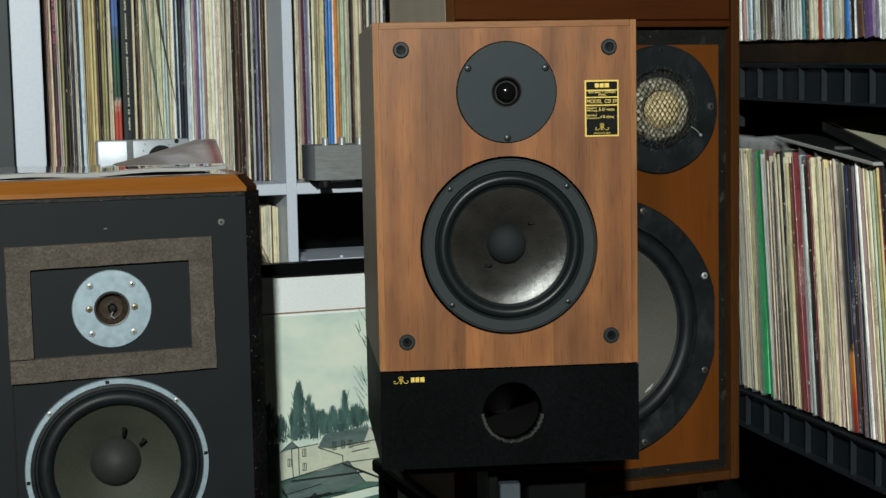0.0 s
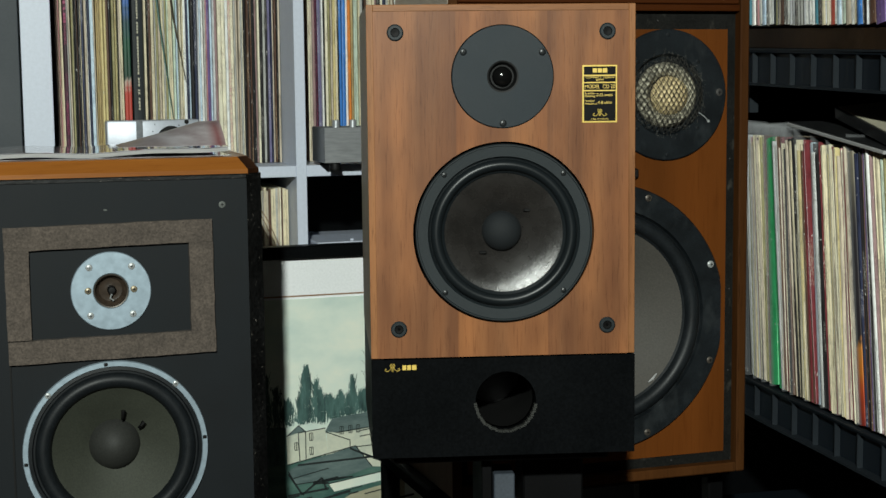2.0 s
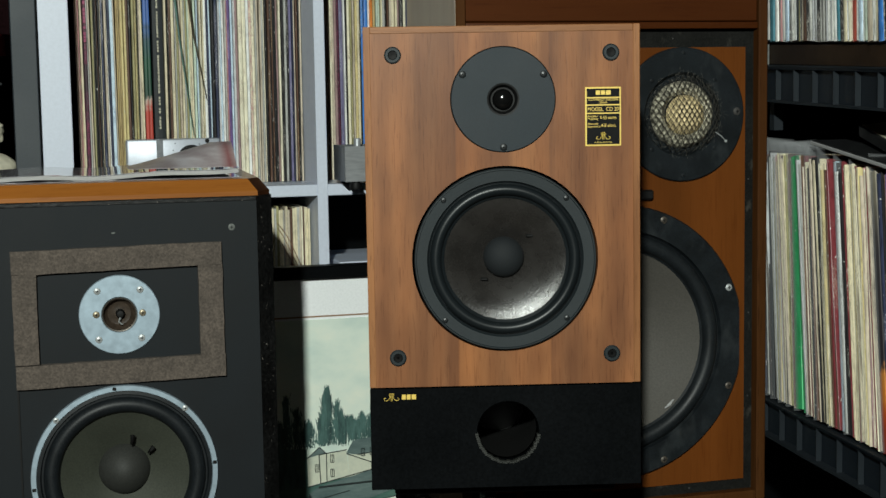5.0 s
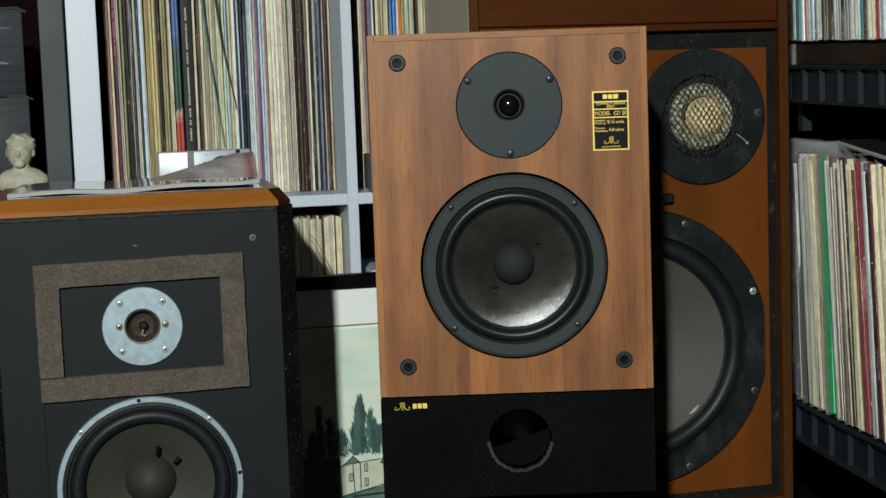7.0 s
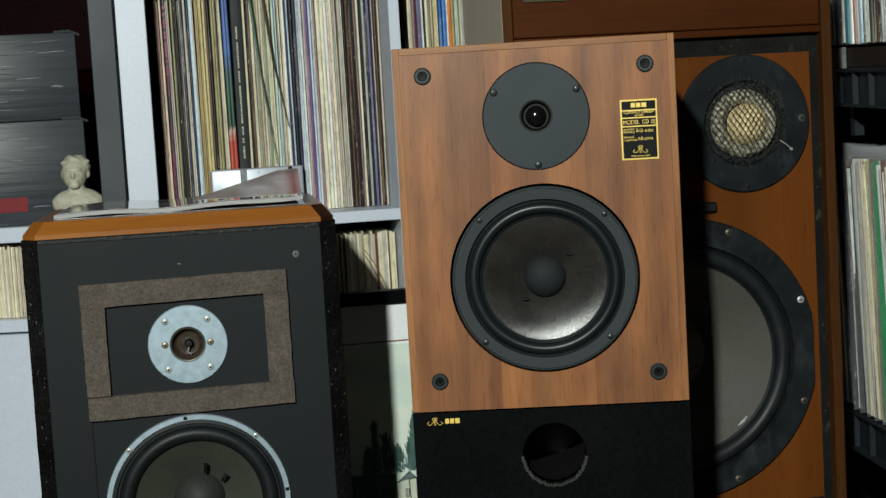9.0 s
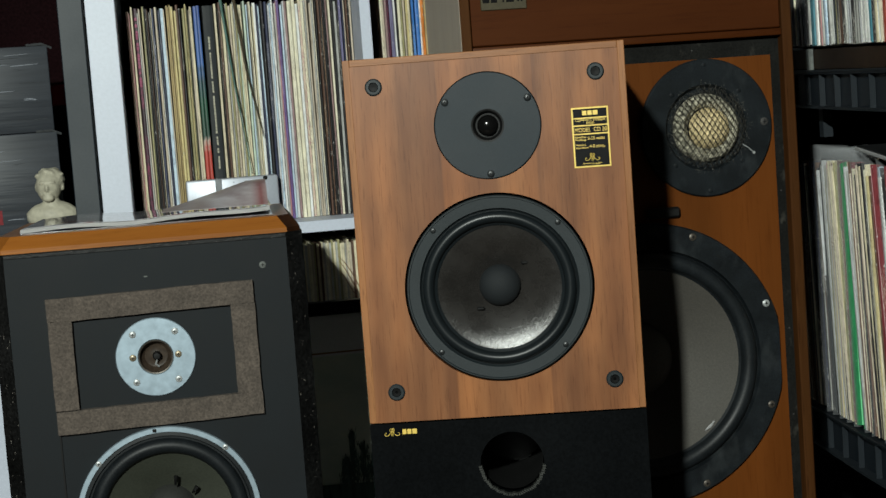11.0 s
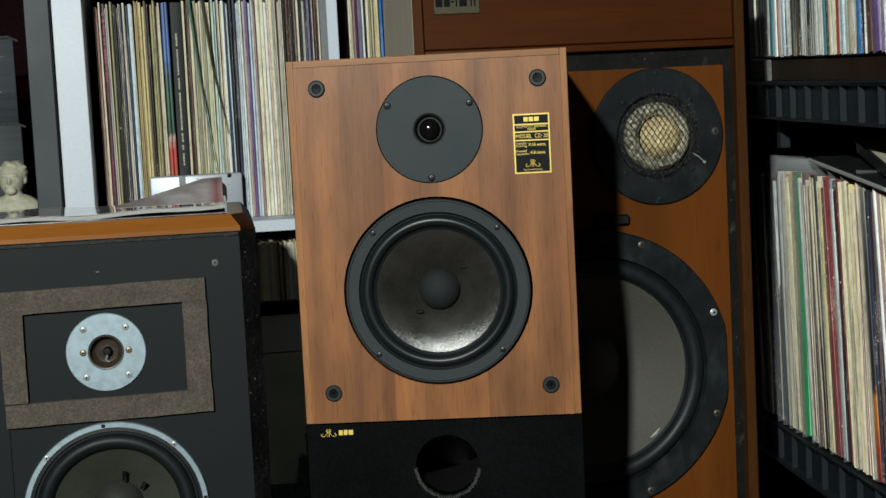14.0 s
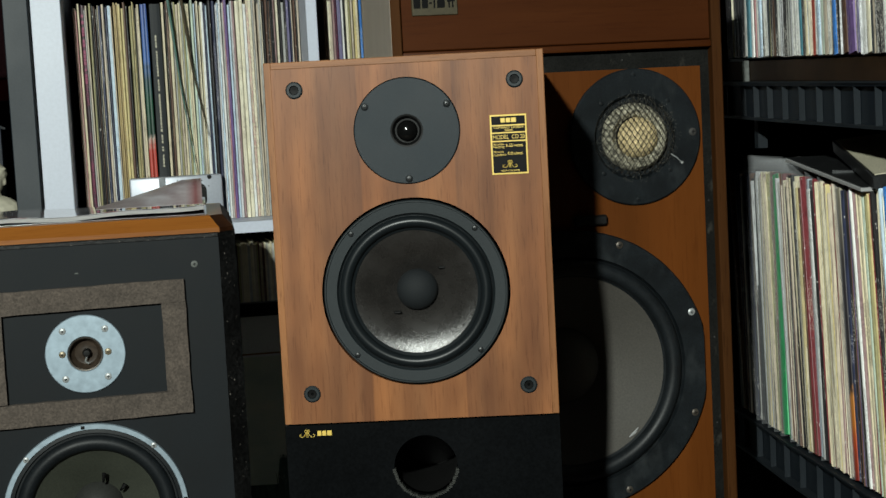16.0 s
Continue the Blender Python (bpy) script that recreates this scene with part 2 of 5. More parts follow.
BACKING_SHEET = plain("dark_backing", (0.012, 0.004, 0.005), 0.9, fine=200, coarse=6, var=0.4, bmp=0.2, spec=0.05)
FELT = plain("brown_felt", (0.104, 0.083, 0.068), 0.95, fine=420, coarse=60, var=0.36, bmp=0.9, dist=0.0015)
AR_BLACK = plain("black_rebate", (0.0115, 0.0115, 0.0105), 0.7, fine=700, coarse=30, var=0.4, bmp=0.3, spec=0.05)
chips(AR_BLACK, (0.05, 0.047, 0.04), 60, 0.60, 0.78)
DOME_CREAM = plain("cream_fabric_dome", (0.72, 0.57, 0.31), 0.75, fine=300, coarse=60, var=0.35, bmp=0.4)
FIBRE = plain("pale_fibre", (0.44, 0.41, 0.31), 0.95, fine=260, coarse=120, var=0.8, bmp=1.0, dist=0.002)
MESH = plain("expanded_metal", (0.06, 0.057, 0.05), 0.45, 0.6, bmp=0)
GOLD = plain("gold_print", (0.68, 0.48, 0.10), 0.45, 0.1, bmp=0, var=0.06)
LABEL_BLACK = plain("label_black", (0.003, 0.003, 0.003), 0.5, bmp=0, spec=0.1)
BADGE = plain("champagne_badge", (0.045, 0.036, 0.015), 0.5, 0.15, fine=200, bmp=0.1)
WHITE = plain("white_melamine", (0.64, 0.69, 0.80), 0.42, fine=200, coarse=5, var=0.04, bmp=0.03)
SLATE = plain("slate_grey_panel", (0.020, 0.029, 0.037), 0.55, fine=300, coarse=8, var=0.12, bmp=0.1)
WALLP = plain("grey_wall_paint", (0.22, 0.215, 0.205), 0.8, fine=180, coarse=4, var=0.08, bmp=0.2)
# unseen walls and ceiling: dark tones chosen to hold down bounced light
DARKWALL = plain("low_bounce_wall_paint", (0.03, 0.03, 0.03), 0.85, fine=180, coarse=4, var=0.1, bmp=0.2)
CEIL = plain("ceiling_paint", (0.10, 0.10, 0.10), 0.9, fine=150, coarse=3, var=0.05, bmp=0.2)
FLOORM = wood("dark_floorboards", (0.03, 0.018, 0.01), (0.05, 0.03, 0.018), (0.07, 0.043, 0.026), "x", 0.3, 0.5)
TRAY = plain("black_plastic_tray", (0.009, 0.013, 0.018), 0.4, fine=900, coarse=12, var=0.12, bmp=0.05, spec=0.25)
# lighter copy of the tray plastic, its colour holding the ribs' lit edges
TRAY_EDGE = plain("paler_tray_plastic", (0.015, 0.0195, 0.024), 0.5, fine=900, coarse=12, var=0.2, bmp=0.08, spec=0.25)
DARKBOARD = wood("dark_shelf_board", (0.017, 0.010, 0.005), (0.026, 0.015, 0.008), (0.034, 0.02, 0.011), "x", 0.6, 0.5)
STANDM = plain("black_stand_steel", (0.003, 0.003, 0.0033), 0.5, 0.0, bmp=0.1, spec=0.08)
GREYWASH = plain("scuffed_grey_paint", (0.13, 0.14, 0.13), 0.7, fine=200, coarse=60, var=0.4, bmp=0.2)
GREYPL = plain("grey_blue_plastic", (0.045, 0.055, 0.07), 0.5, bmp=0.1)
IVORY = plain("ivory_resin", (0.52, 0.49, 0.38), 0.6, fine=250, coarse=60, var=0.12, bmp=0.2)
PAPER = plain("paper_edges", (0.36, 0.36, 0.36), 0.6, fine=500, coarse=40, var=0.2, bmp=0.3, stretch=(0.1, 0.1, 3))
FILM = plain("shrink_wrapped_card", (0.036, 0.042, 0.052), 0.42, fine=18, coarse=9, var=0.2, bmp=0.35, dist=0.003, stretch=(0.25, 1, 4))
REDP = plain("red_print", (0.22, 0.008, 0.014), 0.45, bmp=0.1, spec=0.2)
SILVER = plain("silver_case", (0.46, 0.49, 0.55), 0.42, 0.3, fine=300, var=0.05, bmp=0.05)
GUNMETAL = plain("gunmetal_case", (0.16, 0.17, 0.18), 0.38, 0.6, fine=150, coarse=10, var=0.15, bmp=0.1)
CREAMP = plain("cream_print", (0.6, 0.56, 0.42), 0.5, bmp=0)


def magazine_mat():
    m, nt, b = nodes_of("glossy_cover")
    v = coords(nt)
    f = tex_noise(nt, v, 24, 3)
    c = ramp(nt, f, [(0.3, (0.05, 0.05, 0.06)), (0.45, (0.3, 0.3, 0.33)), (0.55, (0.55, 0.55, 0.58)), (0.63, (0.24, 0.07, 0.08)), (0.75, (0.6, 0.58, 0.58))])
    nt.links.new(c, b.inputs["Base Color"])
    b.inputs["Roughness"].default_value = 0.045
    return m


def sky_mat():
    """Pale washed sky of the painting."""
    m, nt, b = nodes_of("painted_sky")
    v = coords(nt, (1, 1, 1.6))
    c = ramp(nt, tex_noise(nt, v, 9, 5), [(0.3, (0.56, 0.69, 0.63)), (0.52, (0.74, 0.83, 0.73)), (0.7, (0.88, 0.90, 0.76))])
    nt.links.new(c, b.inputs["Base Color"])
    b.inputs["Roughness"].default_value = 0.5
    return m


def brush_mat(name, dark, light, stretch=(1, 1, 0.2), scale=120):
    m, nt, b = nodes_of(name)
    v = coords(nt, stretch)
    c = ramp(nt, tex_noise(nt, v, scale, 5, 0.7), [(0.3, dark), (0.7, light)])
    nt.links.new(c, b.inputs["Base Color"])
    b.inputs["Roughness"].default_value = 0.5
    return m


def plastic_film():
    m, nt, b = nodes_of("clear_sleeve_film")
    v = coords(nt, (1, 1, 1), True)
    f = tex_noise(nt, v, 40, 3)
    b.inputs["Base Color"].default_value = (0.30, 0.31, 0.32, 1)
    b.inputs["Roughness"].default_value = 0.2
    b.inputs["Specular IOR Level"].default_value = 0.4
    b.inputs["Alpha"].default_value = 0.16
    bump(nt, b, f, 0.8, 0.004)
    return m


COVER = magazine_mat()


def curl_mat():
    """Glossy page: pale grey, turning to a dull red picture at the turned corner."""
    m, nt, b = nodes_of("curled_page_print")
    tc = nt.nodes.new("ShaderNodeTexCoord")
    sep = nt.nodes.new("ShaderNodeSeparateXYZ")
    nt.links.new(tc.outputs["Object"], sep.inputs[0])
    rng = nt.nodes.new("ShaderNodeMapRange")
    rng.inputs[1].default_value, rng.inputs[2].default_value = -0.03, 0.126
    nt.links.new(sep.outputs[0], rng.inputs[0])
    g = ramp(nt, rng.outputs[0], [(0.0, (0.2, 0.13, 0.13)), (0.3, (0.33, 0.28, 0.29)), (0.6, (0.45, 0.43, 0.45)), (0.86, (0.42, 0.38, 0.39)), (0.94, (0.25, 0.10, 0.10)), (1.0, (0.4, 0.33, 0.33))])
    n = ramp(nt, tex_noise(nt, coords(nt, (1, 1, 3)), 30, 3), [(0.35, (0.7, 0.62, 0.62)), (0.65, (1.1, 1.1, 1.1))])
    nt.links.new(blend(nt, 1.0, g, n, "MULTIPLY"), b.inputs["Base Color"])
    b.inputs["Roughness"].default_value = 0.3
    return m


CURL = curl_mat()
PSKY = sky_mat()
PTREE = brush_mat("painted_trees", (0.008, 0.03, 0.03), (0.09, 0.19, 0.17))
PWALL = brush_mat("painted_walls", (0.50, 0.55, 0.46), (0.72, 0.73, 0.58), (1, 1, 1), 30)
PROOF = brush_mat("painted_roofs", (0.06, 0.10, 0.10), (0.16, 0.22, 0.21), (0.3, 1, 1), 60)
PFIELD = brush_mat("painted_field", (0.03, 0.09, 0.08), (0.10, 0.2, 0.16), (0.3, 1, 1), 60)
PLINE = brush_mat("painted_ink", (0.006, 0.012, 0.012), (0.02, 0.03, 0.03), (1, 1, 1), 200)
PEARTH = brush_mat("painted_earth", (0.3, 0.29, 0.2), (0.5, 0.47, 0.33), (0.3, 1, 1), 40)
MATBOARD = plain("white_mount_board", (0.90, 0.92, 0.93), 0.8, fine=300, coarse=6, var=0.05, bmp=0.1)
PBROWN = plain("brown_rule", (0.3, 0.18, 0.1), 0.7, bmp=0)
FILMCLEAR = plastic_film()


# ---------------------------------------------------------------- mesh tools
def part(name, bm, material, parent=None, label="", smooth=35):
    """Links a bmesh as one mesh object, under a thing or a part where one is given."""
    me = bpy.data.meshes.new(name)
    bm.normal_update()
    bm.to_mesh(me)
    bm.free()
    me.materials.append(material)
    if smooth:
        for p in me.polygons:
            p.use_smooth = True
        me.set_sharp_from_angle(angle=radians(smooth))
    ob = new(name, me)
    if parent is not None:
        ob.parent = parent
    if label:
        tagged(ob, label)
    return ob


def thing(name, m, label, category, group="", kind=""):
    ob = new(name)
    ob.empty_display_size = 0.05
    ob.matrix_basis = m
    return tagged(ob, label, category, group, kind)


def bx(bm, x0, x1, y0, y1, z0, z1, bev=0.0, seg=1):
    """A box, with rounded edges where bev is given."""
    vs = [bm.verts.new((x, y, z)) for x in (x0, x1) for y in (y0, y1) for z in (z0, z1)]
    fs = [bm.faces.new([vs[i] for i in q]) for q in ((0, 1, 3, 2), (4, 6, 7, 5), (0, 4, 5, 1), (2, 3, 7, 6), (0, 2, 6, 4), (1, 5, 7, 3))]
    if bev:
        es = list({e for f in fs for e in f.edges})
        bmesh.ops.bevel(bm, geom=es, offset=bev, segments=seg, affect="EDGES", profile=0.5)
    return bm


def box(*a, **k):
    return bx(bmesh.new(), *a, **k)


def lathe(bm, prof, cx=0.0, cz=0.0, seg=64, flat=None):
    """Turns a profile of (radius, y) about the y axis through (cx, cz); flat cuts the sides at that half width."""
    rings = []
    for r, y in prof:
        if r < 1e-6:
            rings.append([bm.verts.new((cx, y, cz))])
            continue
        ring = []
        for i in range(seg):
            a = 2 * math.pi * i / seg
            px, pz = r * math.cos(a), r * math.sin(a)
            if flat:
                px = max(-flat, min(flat, px))
            ring.append(bm.verts.new((cx + px, y, cz + pz)))
        rings.append(ring)
    for a, b in zip(rings, rings[1:]):
        if len(a) == 1 and len(b) == 1:
            continue
        for i in range(seg):
            j = (i + 1) % seg
            if len(a) == 1:
                bm.faces.new((a[0], b[i], b[j]))
            elif len(b) == 1:
                bm.faces.new((a[i], b[0], a[j]))
            else:
                bm.faces.new((a[i], b[i], b[j], a[j]))
    bmesh.ops.recalc_face_normals(bm, faces=bm.faces[:])
    return bm


def turned(prof, cx=0.0, cz=0.0, seg=64, flat=None):
    return lathe(bmesh.new(), prof, cx, cz, seg, flat)


def holed(bm, x0, x1, z0, z1, cx, cz, r, y=0.0, depth=0.02, seg=64, lip=0.0):
    """A board's front with one round hole and the hole's wall going back."""
    angs = [2 * math.pi * i / seg for i in range(seg)]
    for x in (x0, x1):
        for z in (z0, z1):
            angs.append(math.atan2(z - cz, x - cx) % (2 * math.pi))
    angs = sorted(set(round(a, 6) for a in angs))
    inner, outer, back = [], [], []
    for a in angs:
        c, s = math.cos(a), math.sin(a)
        k = min(((x1 - cx) if c > 0 else (x0 - cx)) / c if abs(c) > 1e-6 else 9, ((z1 - cz) if s > 0 else (z0 - cz)) / s if abs(s) > 1e-6 else 9)
        outer.append(bm.verts.new((cx + k * c, y, cz + k * s)))
        inner.append(bm.verts.new((cx + r * c, y, cz + r * s)))
        back.append(bm.verts.new((cx + r * c, y + depth, cz + r * s)))
    n = len(angs)
    for i in range(n):
        j = (i + 1) % n
        bm.faces.new((outer[i], outer[j], inner[j], inner[i]))
        bm.faces.new((inner[i], inner[j], back[j], back[i]))
    return bm


def tube(bm, pts, r, sides=5):
    """A thin rod along a line of points."""
    rings = []
    for i, p in enumerate(pts):
        p = Vector(p)
        d = Vector(pts[min(i + 1, len(pts) - 1)]) - Vector(pts[max(i - 1, 0)])
        d.normalize()
        u = d.cross(Vector((0.3, 1, 0.2))).normalized()
        w = d.cross(u)
        rad = r[i] if isinstance(r, (list, tuple)) else r
        rings.append([bm.verts.new(p + rad * (math.cos(a) * u + math.sin(a) * w)) for a in (2 * math.pi * k / sides for k in range(sides))])
    for a, b in zip(rings, rings[1:]):
        for k in range(sides):
            bm.faces.new((a[k], a[(k + 1) % sides], b[(k + 1) % sides], b[k]))
    for end in (rings[0], rings[-1]):
        bm.faces.new(end)
    bmesh.ops.recalc_face_normals(bm, faces=bm.faces[:])
    return bm


def screw(name, parent, x, z, y, r, material, slot=True):
    """A domed screw head with a cross recess."""
    bm = turned([(0, y - r * 0.36), (r * 0.6, y - r * 0.32), (r * 0.92, y - r * 0.15), (r, y + r * 0.2)], x, z, 14)
    s = part(name, bm, material, parent)
    if slot:
        # black bars set on the head paint the shade of the cross
        b2 = box(x - r * 0.42, x + r * 0.42, y - r * 0.40, y - r * 0.25, z - r * 0.1, z + r * 0.1)
        bx(b2, x - r * 0.1, x + r * 0.1, y - r * 0.40, y - r * 0.25, z - r * 0.42, z + r * 0.42)
        part("recess", b2, HOLE_BLACK, s, smooth=0)
    return s


def writing(text, size, x, z, y, material, parent, align="LEFT", name="lettering", squeeze=1.0):
    cu = bpy.data.curves.new(name, "FONT")
    cu.body, cu.size, cu.align_x, cu.extrude = text, size, align, 0.0001
    tmp = new("tmp", cu)
    me = bpy.data.meshes.new_from_object(tmp.evaluated_get(bpy.context.evaluated_depsgraph_get()))
    bpy.data.objects.remove(tmp)
    me.transform(Matrix.Translation((x, y, z)) @ Matrix.Rotation(radians(90), 4, "X") @ Matrix.Diagonal((squeeze, 1, 1, 1)))
    me.materials.clear()
    me.materials.append(material)
    ob = new(name, me)
    ob.parent = parent
    return ob


def poly(bm, pts, y):
    """A flat shape facing the viewer."""
    bm.faces.new([bm.verts.new((x, y, z)) for x, z in pts])
    return bm


# ---------------------------------------------------------------- the room
def structure(name, bm, material, label):
    return tagged(part(name, bm, material, smooth=0), label, name.split("_")[0], kind="structure")


structure("floor", box(-2.2, 1.8, -3.4, 1.45, -0.1, 0), FLOORM, "dark wooden floor of a dim room")
# added out of view, dark so that little light bounces back
structure("ceiling", box(-2.2, 1.8, -3.4, 1.45, 2.4, 2.5), CEIL, "unseen added ceiling, kept dark to limit bounced light")
structure("wall_north", box(-2.2, 1.8, 1.45, 1.57, 0, 2.4), WALLP, "grey painted wall behind the shelves")
# three added walls out of view, darkened to cut fill light
structure("wall_south", box(-2.2, 1.8, -3.52, -3.4, 0, 2.4), DARKWALL, "unseen added wall, kept dark to limit bounced light")
structure("wall_west", box(-2.32, -2.2, -3.4, 1.45, 0, 2.4), DARKWALL, "unseen added wall, kept dark to limit bounced light")
structure("wall_east", box(1.8, 1.92, -3.4, 1.45, 0, 2.4), DARKWALL, "unseen added wall, kept dark to limit bounced light")
# added sheet that keeps the unlit gap behind the boxes near black
structure("wall_recess", box(-1.7, -0.6, 1.345, 1.449, 0, 2.4), BACKING_SHEET, "added near-black sheet for the unlit gap behind the stacked boxes")


# ---------------------------------------------------------------- walnut loudspeaker
def walnut_speaker():
    sp = thing("loudspeaker", pose(0, 0, 0), "walnut-veneered bookshelf loudspeaker with black lower panel, grille removed", "loudspeaker")
    hw, zb, zm, zt, dep, t = 0.1205, 0.556, 0.648, 0.9645, 0.248, 0.014
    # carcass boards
    # left side takes the sheen-grey colour, right side the plain walnut
    part("side_panel", box(-hw, -hw + 0.006, 0.003, dep, zm, zt, bev=0.0005), WALNUT_FLANK, sp, "varnished side panel, grey raking-light sheen put into its colour")
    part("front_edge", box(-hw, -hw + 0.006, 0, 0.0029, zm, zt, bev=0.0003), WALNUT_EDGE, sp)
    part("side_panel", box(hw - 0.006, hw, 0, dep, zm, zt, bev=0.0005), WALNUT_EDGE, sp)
    part("top_panel", box(-hw + 0.006, hw - 0.006, 0, dep, zt - 0.006, zt, bev=0.0005), WALNUT_TOP, sp)
    part("back_panel", box(-hw + 0.006, hw - 0.006, dep - 0.012, dep - 0.001, zb + 0.002, zt - 0.006), BLACK_PANEL, sp)
    front = bmesh.new()
    holed(front, -hw + 0.006, hw - 0.006, zm, 0.8505, 0.001, 0.7605, 0.0822, 0.0002)
    holed(front, -hw + 0.006, hw - 0.006, 0.8505, zt - 0.006, 0.0005, 0.9005, 0.0462, 0.0002)
    bmesh.ops.remove_doubles(front, verts=front.verts[:], dist=1e-5)
    part("front_baffle", front, WALNUT, sp, smooth=20)
    # black lower section with the port
    low = bmesh.new()
    holed(low, -hw, hw, zb, zm - 0.001, 0.0015, 0.606, 0.0278, -0.0012, 0.016)
    part("lower_side", box(-hw + 0.0005, -hw + 0.01, 0.0, dep, zb, zm - 0.001), BLACK_PANEL, sp)
    part("lower_side", box(hw - 0.01, hw - 0.0005, 0.0, dep, zb, zm - 0.001), BLACK_PANEL, sp)
    part("bottom_panel", box(-hw + 0.01, hw - 0.01, 0.0, dep, zb, zb + 0.01), BLACK_PANEL, sp)
    part("port_panel", low, BLACK_PANEL, sp, "black lacquered lower panel with a round port", smooth=20)
    rim = bmesh.new()
    n = 40
    for i in range(n):
        a0 = math.pi * (1.02 + 0.96 * i / n)
        rr = 0.0278 + random.uniform(-0.0008, 0.0004)
        x, z = 0.0015 + rr * math.cos(a0), 0.606 + rr * math.sin(a0)
        bx(rim, x - 0.0014, x + 0.0014, -0.002, 0.004, z - 0.0008, z + 0.0008)
    part("port_rim", rim, OLIVE_CAP, sp, "frayed fibre edge of the port", smooth=0)
    part("port_duct", turned([(0.0270, 0.016), (0.0265, 0.12), (0, 0.121)], 0.0015, 0.606, 40), HOLE_BLACK, sp)
    # tweeter
    cx, cz = 0.0005, 0.9005
    tw = part("tweeter", turned([(0.0456, 0.004), (0.0456, -0.0012), (0.0450, -0.0018), (0.0142, -0.0018)], cx, cz, 72), PLATE, sp, "dark textured tweeter plate")
    part("dome_recess", turned([(0.0143, -0.0017), (0.0128, -0.0013), (0.0112, 0.002), (0.0105, 0.0045), (0, 0.0048)], cx, cz, 48), HOLE_BLACK, tw)
    part("dome", turned([(0, -0.0042), (0.003, -0.0040), (0.006, -0.0028), (0.0082, -0.0004), (0.0092, 0.004)], cx, cz, 36), GLOSS_BLACK, tw, "glossy black tweeter dome")
    for a in (148, 31, 270):
        screw("screw", tw, cx + 0.0415 * math.cos(radians(a)), cz + 0.0415 * math.sin(radians(a)), -0.002, 0.0034, DARK_STEEL)
    # woofer
    cx, cz = 0.001, 0.7605
    wf = part("woofer", turned([(0.0822, 0.004), (0.0822, -0.0024), (0.0814, -0.0032), (0.0806, -0.0032), (0.0800, -0.0022), (0.0708, -0.0018), (0.0698, 0.0008)], cx, cz, 96), FLANGE, sp, "black pressed woofer frame")
    roll = [(0.0702, 0.0010), (0.0690, 0.0018), (0.0684, 0.001)]
    roll += [(0.0630 + 0.0052 * math.cos(a), 0.001 - 0.0058 * math.sin(a)) for a in (math.pi * k / 10 for k in range(11))] + [(0.0552, 0.0025)]
    part("surround", turned(roll, cx, cz, 96), RUBBER, wf, "black rubber roll surround")
    part("cone", turned([(0.0565, 0.0018), (0.0553, 0.0032), (0.0545, 0.0034), (0.050, 0.0046), (0.044, 0.0069), (0.038, 0.0097), (0.030, 0.0142), (0.023, 0.0187), (0.017, 0.023)], cx, cz, 96), CONE, wf, "glossy coated dark cone")
    part("dust_cap", turned([(0, 0.0060), (0.006, 0.0066), (0.012, 0.0090), (0.0165, 0.0130), (0.0185, 0.0180), (0.0186, 0.0225)], cx, cz, 48), CAP_DOME, wf)
    for dx, dz in ((0.0235, 0.0195), (-0.0185, -0.0195)):
        part("lead_out", box(cx + dx - 0.0035, cx + dx + 0.0035, 0.0120, 0.0155, cz + dz - 0.0014, cz + dz + 0.0014, bev=0.001), HOLE_BLACK, wf)
    for sx in (-1, 1):
        for sz in (-1, 1):
            screw("screw", wf, cx + sx * 0.0552, cz + sz * 0.0545, -0.0022, 0.0027, DARK_STEEL)
    wf.matrix_basis = pose(cx, 0, cz) @ Matrix.Diagonal((0.975, 1, 0.975, 1)) @ pose(-cx, 0, -cz)
    # grille sockets
    for x in (-0.095, 0.095):
        for z in (0.940, 0.6745):
            so = part("grille_socket", turned([(0.0074, 0.0015), (0.0074, -0.0008), (0.0062, -0.0018), (0.0042, -0.0018), (0.0038, -0.001)], x, z, 28), FLANGE, sp)
            # bore is shallow; near-black colour stands in for a deep hole's shade
            part("bore", turned([(0.0041, -0.0012), (0.0036, -0.0002), (0, 0.0)], x, z, 24), LABEL_BLACK, so, smooth=0)
            if z < 0.8:
                part("stud", turned([(0, -0.0002), (0.0022, 0.0), (0.003, 0.002)], x, z, 12), GLOSS_BLACK, so)
    # rating label
    lab = part("rating_label", box(0.0722, 0.1038, -0.0004, 0.0010, 0.8585, 0.9100, bev=0.0003), GOLD, sp, "gold-edged black rating label")
    for z0, z1 in ((0.9013, 0.9086), (0.8949, 0.9002), (0.8877, 0.8938), (0.8600, 0.8866)):
        part("label_field", box(0.0736, 0.1024, -0.0007, 0.0, z0, z1), LABEL_BLACK, lab, smooth=0)
    for xa, xb in ((0.0815, 0.0853), (0.0860, 0.0898), (0.0905, 0.0947)):
        part("maker_mark", box(xa, xb, -0.0011, -0.0006, 0.9031, 0.9070, bev=0.0002), GOLD, lab, smooth=0)
    writing("COMPACT DESIGN", 0.0030, 0.0880, 0.8980, -0.0010, GOLD, lab, "CENTER")
    writing("SERIES", 0.0026, 0.0880, 0.8956, -0.0010, GOLD, lab, "CENTER")
    writing("MODEL  CD 20", 0.0049, 0.0880, 0.8891, -0.0010, GOLD, lab, "CENTER", squeeze=0.85)
    writing("Amplifier", 0.0026, 0.0742, 0.8838, -0.0010, GOLD, lab)
    writing("Matching", 0.0026, 0.0742, 0.8815, -0.0010, GOLD, lab)
    writing("8-55 watts", 0.0040, 0.0850, 0.8820, -0.0010, GOLD, lab, squeeze=0.85)
